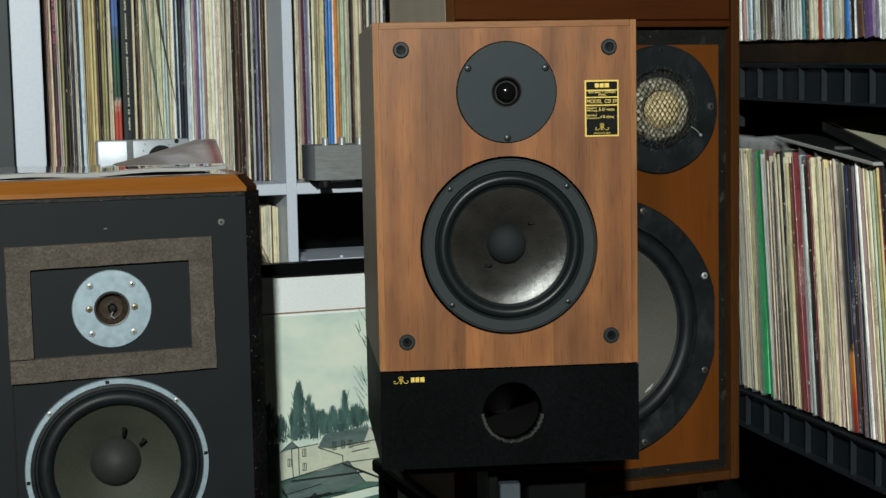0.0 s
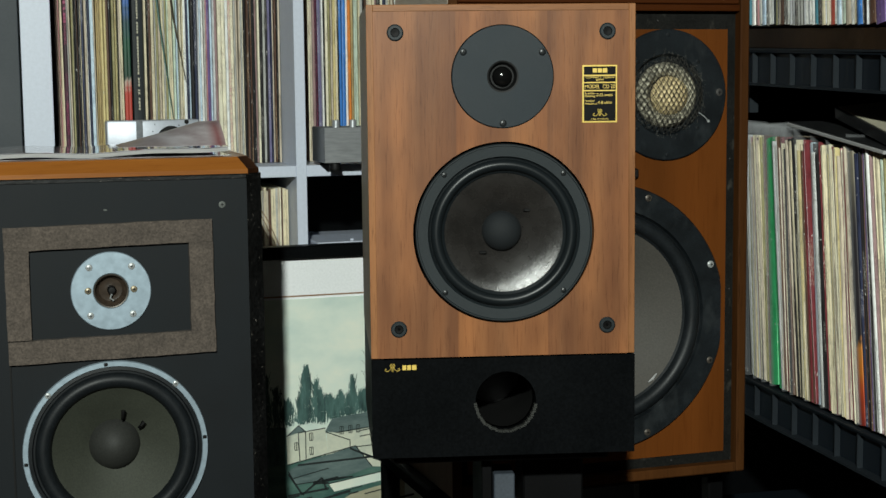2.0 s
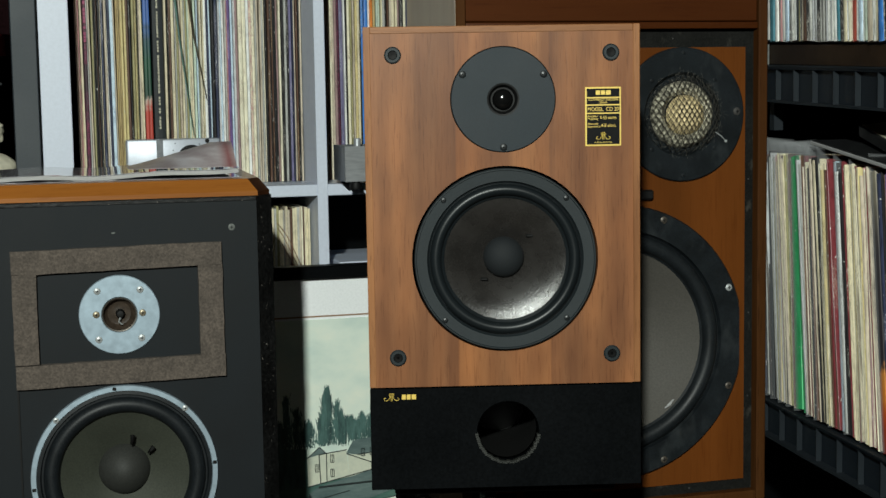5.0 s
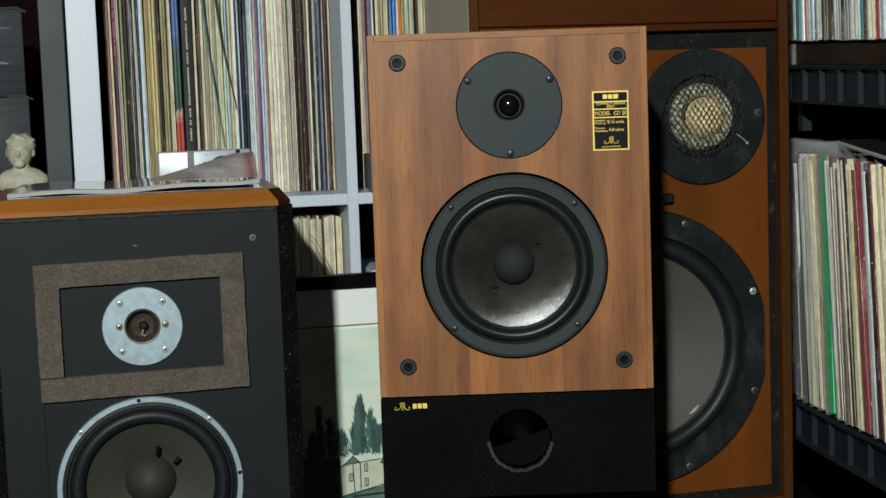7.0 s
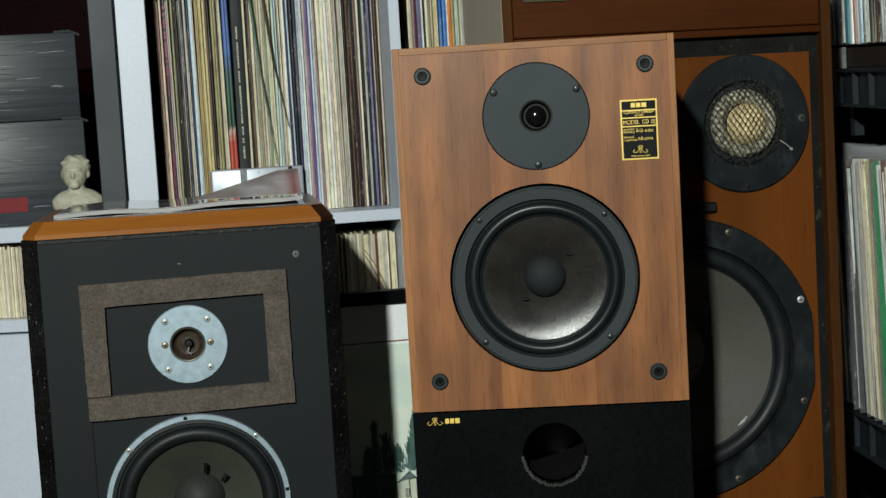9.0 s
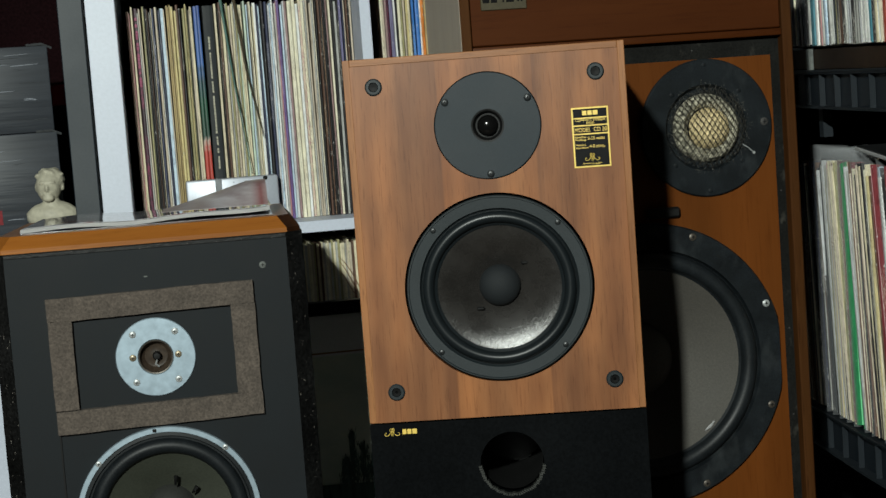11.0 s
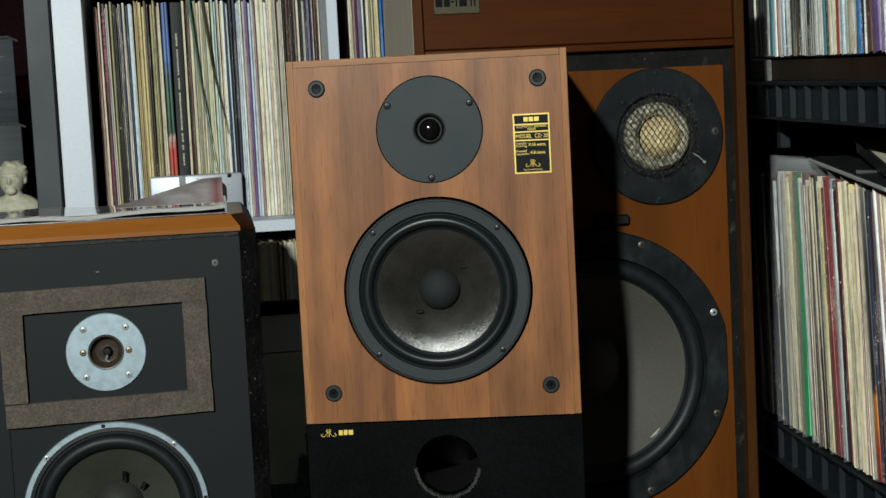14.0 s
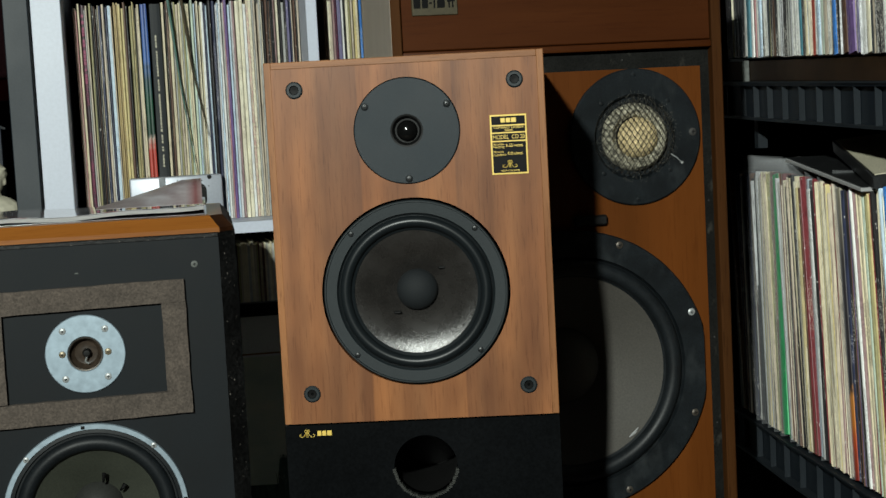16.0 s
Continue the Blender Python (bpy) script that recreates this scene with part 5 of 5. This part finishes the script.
# ---------------------------------------------------------------- framed painting
def painting():
    p = thing("framed_painting", pose(-0.2, 0.878, 0.004, 0, 0, 13.5) @ pose(0.2, 0, 0), "framed landscape painting of houses and trees with white mount", "painting")
    x0, x1, z0, z1 = -0.40, 0.075, 0.12, 0.653
    part("frame_rail", box(x0, x1, -0.012, 0.012, z1 - 0.019, z1, bev=0.0015), BLACK_PANEL, p)
    part("frame_rail", box(x0, x1, -0.012, 0.012, z0, z0 + 0.019, bev=0.0015), BLACK_PANEL, p)
    part("frame_rail", box(x0, x0 + 0.019, -0.012, 0.012, z0 + 0.019, z1 - 0.019, bev=0.0015), BLACK_PANEL, p)
    part("frame_rail", box(x1 - 0.019, x1, -0.012, 0.012, z0 + 0.019, z1 - 0.019, bev=0.0015), BLACK_PANEL, p)
    part("mount", box(x0 + 0.019, x1 - 0.019, 0.0, 0.006, z0 + 0.019, z1 - 0.019), MATBOARD, p, smooth=0)
    part("rule", box(x0 + 0.03, x1 - 0.03, -0.0006, 0.001, 0.5768, 0.5790), PBROWN, p, smooth=0)
    pic = part("picture", box(x0 + 0.06, x1 - 0.032, -0.001, 0.002, 0.17, 0.5735), PSKY, p, "pale green washed sky", smooth=0)

    def at(u, v):
        return (-0.230 + (u - 480) * 0.00085, 0.575 - (v - 560) * 0.00086)

    def flat(name, pts, mat, y):
        part(name, poly(bmesh.new(), [at(*q) for q in pts], y), mat, pic, smooth=0)
    rnd = random.Random(5)
    tr = bmesh.new()
    for cx, top, half, base in ((548, 730, 13, 784), (575, 748, 16, 780), (600, 742, 16, 778), (630, 738, 14, 772), (440, 745, 14, 790), (452, 700, 11, 790), (470, 722, 12, 788), (490, 745, 14, 786), (524, 690, 11, 782), (526, 688, 9, 782), (519, 700, 9, 782), (541, 712, 10, 782), (512, 735, 7, 782), (562, 742, 16, 775), (585, 738, 12, 770), (607, 712, 8, 768), (622, 740, 12, 765), (640, 748, 10, 760)):
        for k in range(260):
            q = rnd.random() ** 0.8
            v = base - q * (base - top)
            u = cx + rnd.gauss(0, 0.5) * half * (1.15 - 0.75 * q)
            l, w, a = rnd.uniform(5, 17), rnd.uniform(0.4, 1.2), rnd.gauss(0, 0.16)
            du, dv = math.sin(a), -math.cos(a)
            poly(tr, [at(u - dv * w, v + du * w), at(u + dv * w, v - du * w), at(u + du * l + dv * w * 0.3, v + dv * l), at(u + du * l - dv * w * 0.3, v + dv * l)], -0.0013 - 0.000004 * k)
    part("tree_band", tr, PTREE, pic, "dark green brushed trees", smooth=0)
    br = bmesh.new()
    for k in range(26):
        u, v = rnd.uniform(634, 668), rnd.uniform(575, 745)
        l = rnd.uniform(12, 40)
        s = rnd.uniform(-0.75, -0.2)
        w = rnd.uniform(0.6, 1.5)
        poly(br, [at(u, v), at(u + w * 1.6, v), at(u + s * l + 0.6, v - l), at(u + s * l, v - l)], -0.0013 - 0.00002 * k)
    part("branches", br, PTREE, pic, "dark bare branches", smooth=0)
    flat("field", [(380, 855), (380, 882), (380, 1020), (700, 1020), (700, 815), (600, 830), (500, 848)], PFIELD, -0.0020)
    flat("hedge", [(380, 780), (486, 784), (487, 850), (380, 856)], PTREE, -0.0023)
    flat("house_wall", [(487, 800), (506, 790), (519, 796), (519, 842), (487, 850)], PWALL, -0.0024)
    flat("house_wall", [(507, 795), (556, 790), (560, 838), (509, 846)], PWALL, -0.0026)
    flat("house_wall", [(558, 800), (660, 792), (668, 838), (560, 838)], PWALL, -0.0025)
    flat("house_roof", [(486, 800), (508, 782), (520, 794), (504, 796)], PROOF, -0.0028)
    flat("house_roof", [(555, 797), (568, 775), (648, 766), (664, 792), (575, 800)], PROOF, -0.0028)
    flat("gable", [(640, 795), (652, 768), (670, 800), (670, 838), (640, 838)], PWALL, -0.0030)
    flat("barn_roof", [(488, 862), (505, 852), (610, 826), (640, 866), (590, 880), (500, 886)], PROOF, -0.0032)
    flat("wall", [(612, 828), (675, 826), (675, 870), (640, 866)], PWALL, -0.0031)
    flat("pond", [(560, 890), (690, 872), (690, 888), (570, 905)], PSKY, -0.0033)
    flat("earth", [(560, 935), (600, 912), (700, 892), (700, 1020), (560, 1020)], PEARTH, -0.0034)
    ink = bmesh.new()

    def stroke(a, b, w=0.7):
        (xa, za), (xb, zb) = at(*a), at(*b)
        d = Vector((xb - xa, zb - za)).normalized() * w * 0.00085
        poly(ink, [(xa - d.y, za + d.x), (xb - d.y, zb + d.x), (xb + d.y, zb - d.x), (xa + d.y, za - d.x)], -0.0040)
    for a, b in (((486, 800), (508, 782)), ((508, 782), (520, 794)), ((507, 795), (556, 790)), ((507, 795), (509, 846)), ((520, 794), (520, 842)), ((556, 797), (600, 815)), ((600, 815), (600, 830)),
                 ((487, 850), (610, 826)), ((610, 826), (640, 866)), ((575, 800), (664, 792)), ((652, 768), (670, 800)), ((617, 800), (650, 796)), ((617, 810), (650, 806)), ((488, 862), (500, 886)), ((500, 886), (590, 880)),
                 ((560, 890), (690, 872)), ((495, 875), (560, 862)), ((612, 828), (675, 826))):
        stroke(a, b, 0.8)
    for u, v in ((527, 797), (527, 822), (582, 790), (598, 789), (612, 789), (500, 812)):
        for a, b in (((u, v), (u + 6, v)), ((u + 6, v), (u + 6, v + 13)), ((u + 6, v + 13), (u, v + 13)), ((u, v + 13), (u, v)), ((u + 3, v), (u + 3, v + 13))):
            stroke(a, b, 0.6)
    for k in range(46):
        u0, v0 = rnd.uniform(470, 680), rnd.uniform(868, 990)
        sl, ln = rnd.uniform(-0.22, 0.05), rnd.uniform(18, 60)
        stroke((u0, v0), (u0 + ln, v0 + sl * ln), rnd.uniform(0.6, 2.4))
    for a, b in (((488, 866), (512, 905)), ((512, 905), (548, 878)), ((548, 878), (556, 900)), ((486, 905), (560, 898)), ((505, 852), (640, 848)), ((600, 830), (668, 862))):
        stroke(a, b, 1.8)
    part("ink_drawing", ink, PLINE, pic, "dark ink outlines", smooth=0)
    part("easel_block", box(-0.22, 0.02, -0.02, 0.03, 0.0, 0.119), BLACK_PANEL, p, smooth=0)


painting()


# ---------------------------------------------------------------- record rack along the side
RACK = [(0.368, 0.70), (0.380, 0.624), (0.400, 0.476), (0.418, 0.365), (0.432, 0.267), (0.447, 0.17), (0.462, 0.08), (0.480, -0.02)]


def rack_at(s):
    """Place and heading at s metres along a curved rack front."""
    for (xa, ya), (xb, yb) in zip(RACK, RACK[1:]):
        l = math.hypot(xb - xa, yb - ya)
        if s <= l or (xb, yb) == RACK[-1]:
            k = s / l
            return Vector((xa + (xb - xa) * k, ya + (yb - ya) * k, 0)), math.degrees(math.atan2(yb - ya, xb - xa))
        s -= l


RACK_LEN = sum(math.hypot(b[0] - a[0], b[1] - a[1]) for a, b in zip(RACK, RACK[1:]))


def band(z0, z1, out0, out1, s0=0.0, s1=None, n=40, fall=0.0):
    """A strip that follows the rack's front; out is how far it stands proud."""
    bm = bmesh.new()
    rows = []
    if s1 is None:
        s1 = RACK_LEN - 0.0005
    for i in range(n + 1):
        p, h = rack_at(s0 + (s1 - s0) * i / n)
        nrm = Vector((math.sin(radians(h)), -math.cos(radians(h)), 0))
        dz = fall * (0.1 - (s0 + (s1 - s0) * i / n))
        rows.append([bm.verts.new(p + nrm * o + Vector((0, 0, z + dz))) for o, z in ((out0, z0), (out1, z0), (out1, z1), (out0, z1))])
    for a, b in zip(rows, rows[1:]):
        for k in range(4):
            bm.faces.new((a[k], a[(k + 1) % 4], b[(k + 1) % 4], b[k]))
    bm.faces.new(rows[0])
    bm.faces.new(rows[-1])
    bmesh.ops.recalc_face_normals(bm, faces=bm.faces[:])
    return bm


def record_rack():
    rk = thing("record_rack", pose(0, 0, 0), "black slatted record rack with curved tray fronts", "rack")
    for zt, zb, first, fall in ((0.5045, 0.4605, 0.046, 0.006), (0.9330, 0.8905, 0.026, 0.026)):
        part("tray_floor", band(zt - 0.004, zt, -0.34, 0.0, fall=fall), TRAY, rk)
        part("tray_back", band(zb, zt - 0.005, -0.012, -0.008, fall=fall), TRAY, rk)
        part("tray_lip", band(zb - 0.0030, zb, -0.010, 0.003, fall=fall), TRAY_EDGE, rk)
        part("tray_lip", band(zt - 0.001, zt + 0.0012, -0.006, 0.002, fall=fall), TRAY_EDGE, rk)
        sr = first
        while sr < 0.70:
            part("tray_rib", band(zb, zt - 0.001, -0.0075, -0.0005, sr, sr + 0.0020, 1, fall), TRAY_EDGE, rk, smooth=0)
            sr += 0.0545
    part("shelf_board", band(0.9350, 0.9590, -0.30, -0.010, fall=0.028), DARKBOARD, rk)
    part("back_wall", band(0.0, 1.6, -0.36, -0.345), BLACK_PANEL, rk)
    part("end_post", box(0.345, 0.362, 0.71, 0.74, 0.0, 1.5, bev=0.002), STANDM, rk)
    part("upright", band(0.9343, 0.9600, -0.009, -0.003, 0.086, 0.094, 2), GREYWASH, rk, "grey painted upright", smooth=0)
    part("upright", band(0.850, 0.8860, -0.034, -0.022, 0.066, 0.080, 2), TRAY_EDGE, rk, "grey painted upright", smooth=0)
    part("end_panel", box(0.352, 1.2, 0.985, 0.995, 0.0, 1.6), BLACK_PANEL, rk, smooth=0)
    for hz in (0.02, 0.30):
        part("lower_tray", band(hz, hz + 0.01, -0.34, 0.0), TRAY, rk)


record_rack()


def join_thin(label):
    """Joins the thin sleeves that cannot be told apart singly."""
    bm = bmesh.new()
    mats = []
    for me, m in THIN:
        if me.materials[0] not in mats:
            mats.append(me.materials[0])
        a, k = len(bm.verts), len(bm.faces)
        bm.from_mesh(me)
        bm.verts.ensure_lookup_table()
        bm.faces.ensure_lookup_table()
        for v in bm.verts[a:]:
            v.co = m @ v.co
        for fc in bm.faces[k:]:
            fc.material_index = mats.index(me.materials[0])
    THIN.clear()
    ob = part("record_sleeves", bm, mats[0], None, smooth=0)
    for mt in mats[1:]:
        ob.data.materials.append(mt)
    tagged(ob, label, "records", kind="stuff")


def fill_rack(seq, z, h, s0, s1, group, lean):
    """Stands sleeves along the curved rack, all leaning towards its far end."""
    total = sum(t for _, t in seq)
    k = (s1 - s0) / total
    s = s0
    for c, t in seq:
        w = t * k
        thin = c.startswith("+")
        c = c.lstrip("+")
        p, head = rack_at(s + w / 2)
        nrm = Vector((math.sin(radians(head)), -math.cos(radians(head)), 0))
        p = p - nrm * (0.002 + random.uniform(0, 0.003))
        hh = h + random.choice((-0.009, -0.005, -0.002, 0, 0.002, 0.005))
        sleeve(c, w * math.cos(radians(lean)), hh, 0.30, pose(p.x, p.y, z(s) + random.uniform(0, 0.002), random.uniform(-3.1, -1.9), -lean + random.uniform(-0.5, 0.5), head + random.uniform(-0.4, 0.4)), "" if thin else group)
        s += w


# stretches of the lower rack: start, end, sleeves; the first is coloured dark for cast shadow
LOWER_ROW = [
    (0.030, 0.103, "black:9 brown:7 black:9 brown:6 beige:7 black:9 char:5"), (0.103, 0.136, "navy:6 grey:2 navy:6 silver:2 char:4"), (0.136, 0.168, "grey:6 silver:4 grey:6 beige:4 grey:5"),
    (0.168, 0.197, "cream:5 cream:4 beige:3 cream:5 olive:4 cream:4"), (0.197, 0.233, "green:18 green:9"), (0.233, 0.278, "silver:4 grey:4 mauve:6 maroon:6 black:6 brown:3 olive:4 beige:4"),
    (0.278, 0.310, "cream:6 cream:5 yellow:4 cream:6"), (0.310, 0.324, "maroon:6 brown:3 maroon:4"), (0.324, 0.345, "sky:9 white:10"), (0.345, 0.366, "black:6 brown:4 grey:5 silver:3"),
    (0.366, 0.397, "cream:5 yellow:3 cream:5 ivory:4 cream:5"), (0.397, 0.427, "beige:4 mauve:4 pink:4 beige:5 brown:2 beige:5"), (0.427, 0.4415, "flame:12"), (0.4415, 0.464, "navy:5 sky:3 black:5 purple:4"),
    (0.464, 0.480, "white:6 white:6"), (0.480, 0.625, "beige:6 cream:8 mint:5 olive:5 yellow:4 black:5 maroon:7 black:5 sky:5 blue:6 white:8 cream:6 brown:4 cream:7 grey:6 red:4 cream:7")]


def thicken(seq, names, seed):
    """Puts a thin sleeve between each two of the listed ones."""
    rnd = random.Random(seed)
    out = []
    for item in seq:
        out.append(item)
        out.append(("+" + rnd.choice(names), rnd.choice((1.6, 2.2, 2.6, 3.2))))
    return out


BETWEEN = ("cream", "cream", "cream", "beige", "ivory", "brown", "brown", "black", "black", "maroon", "maroon", "olive", "mauve", "yellow")
for k, (sa, sb, text) in enumerate(LOWER_ROW):
    row = seq_of(text)
    if "green" not in text and "flame" not in text:
        row = thicken(row, BETWEEN if sa > 0.13 else ("black", "brown", "navy"), 3 + k)
    fill_rack(row, lambda q: 0.5115 - 0.004 * min(1.0, q / 0.4), 0.3125, sa, sb, "records in the lower rack", 11.6)
# first sleeves coloured near black for the teak loudspeaker's cast shadow
UPPER_SHADED = "black:9 black:8 char:8 black:9 brown:4 black:9 char:7 black:8"
UPPER_LIT = ("grey:9.4 teal:15.8 white:11.9 mauve:9 pink:4 grey:5 sky:13.2 grey:13.1 white:11.2 olive:9 beige:9.6 brown:14.1 grey:9 silver:9.9 silver:9 grey:8 grey:9 silver:9 silver:11.3 white:10 teal:6.9 black:8.3 cream:10 ivory:9.0 red:13.8 sky:12.4 mint:11.6 beige:16.7 cream:9.9 blue:12.9 "
             "black:12.8 brown:18.6 purple:26.5 violet:8.6 white:17.0 ivory:13.9 beige:8.2 cream:8.1 black:8.0 white:13.9")
UPPER_MIX = ("grey", "char", "beige", "black", "grey", "black", "silver", "ivory")
for text, sa, sb in ((UPPER_SHADED, 0.020, 0.100), (UPPER_LIT, 0.100, 0.548), ("cream:8 silver:9 red:5 white:9 black:6 cream:8", 0.548, 0.63)):
    fill_rack(thicken(seq_of(text), UPPER_MIX, 4), lambda q: 0.9628 - 0.0325 * (q - 0.1), 0.318, sa, sb, "records in the upper rack", 9.0)


join_thin("thin mixed record sleeves standing between the others in the rack")


def loose_sleeves():
    a = thing("loose_record", pose(0.4105, 0.488, 0.8365, 0, 5.5, -83), "black record sleeve with pale edges lying across the record tops", "record")
    part("sleeve", box(0.0, 0.25, 0.0, 0.31, 0, 0.0042, bev=0.0008), PAPER, a)
    part("cover", box(0.002, 0.248, 0.002, 0.308, 0.0043, 0.0056), SLEEVE_BLACK, a, smooth=0)
    b = thing("loose_record_box", pose(0.459, 0.452, 0.8460, 5.5, 7.4, -92.5), "black record box with a cream face lying tilted on top", "record box")
    part("box", box(0.0, 0.235, 0.0, 0.31, 0, 0.0140, bev=0.001), SLEEVE_BLACK, b)
    part("face", box(0.003, 0.232, 0.003, 0.306, 0.0141, 0.0150), CREAMP, b, smooth=0)
    for s in (0.108, 0.130, 0.155, 0.180, 0.205, 0.240, 0.262, 0.30, 0.34, 0.38, 0.43):
        p, head = rack_at(s)
        f = thing("plastic_sleeve", pose(p.x, p.y, 0.5085, -2.4, -11.6, head), "clear plastic outer sleeve round a record", "sleeve", "plastic sleeves")
        bm = bmesh.new()
        n = 10
        rows = []
        for i in range(n + 1):
            z = (0.341 - 0.03 * s) * i / n
            rows.append([bm.verts.new((x + 0.001 * noise.noise(Vector((x * 90, z * 30, s * 40))), y, z + (0.006 * noise.noise(Vector((y * 30, s * 20, 1))) if i == n else 0))) for x, y in ((-0.004, 0.05), (-0.004, 0.004), (0, -0.001), (0.004, 0.004), (0.004, 0.05))])
        for r0, r1 in zip(rows, rows[1:]):
            for k in range(4):
                bm.faces.new((r0[k], r0[k + 1], r1[k + 1], r1[k]))
        part("film", bm, FILMCLEAR, f)


loose_sleeves()
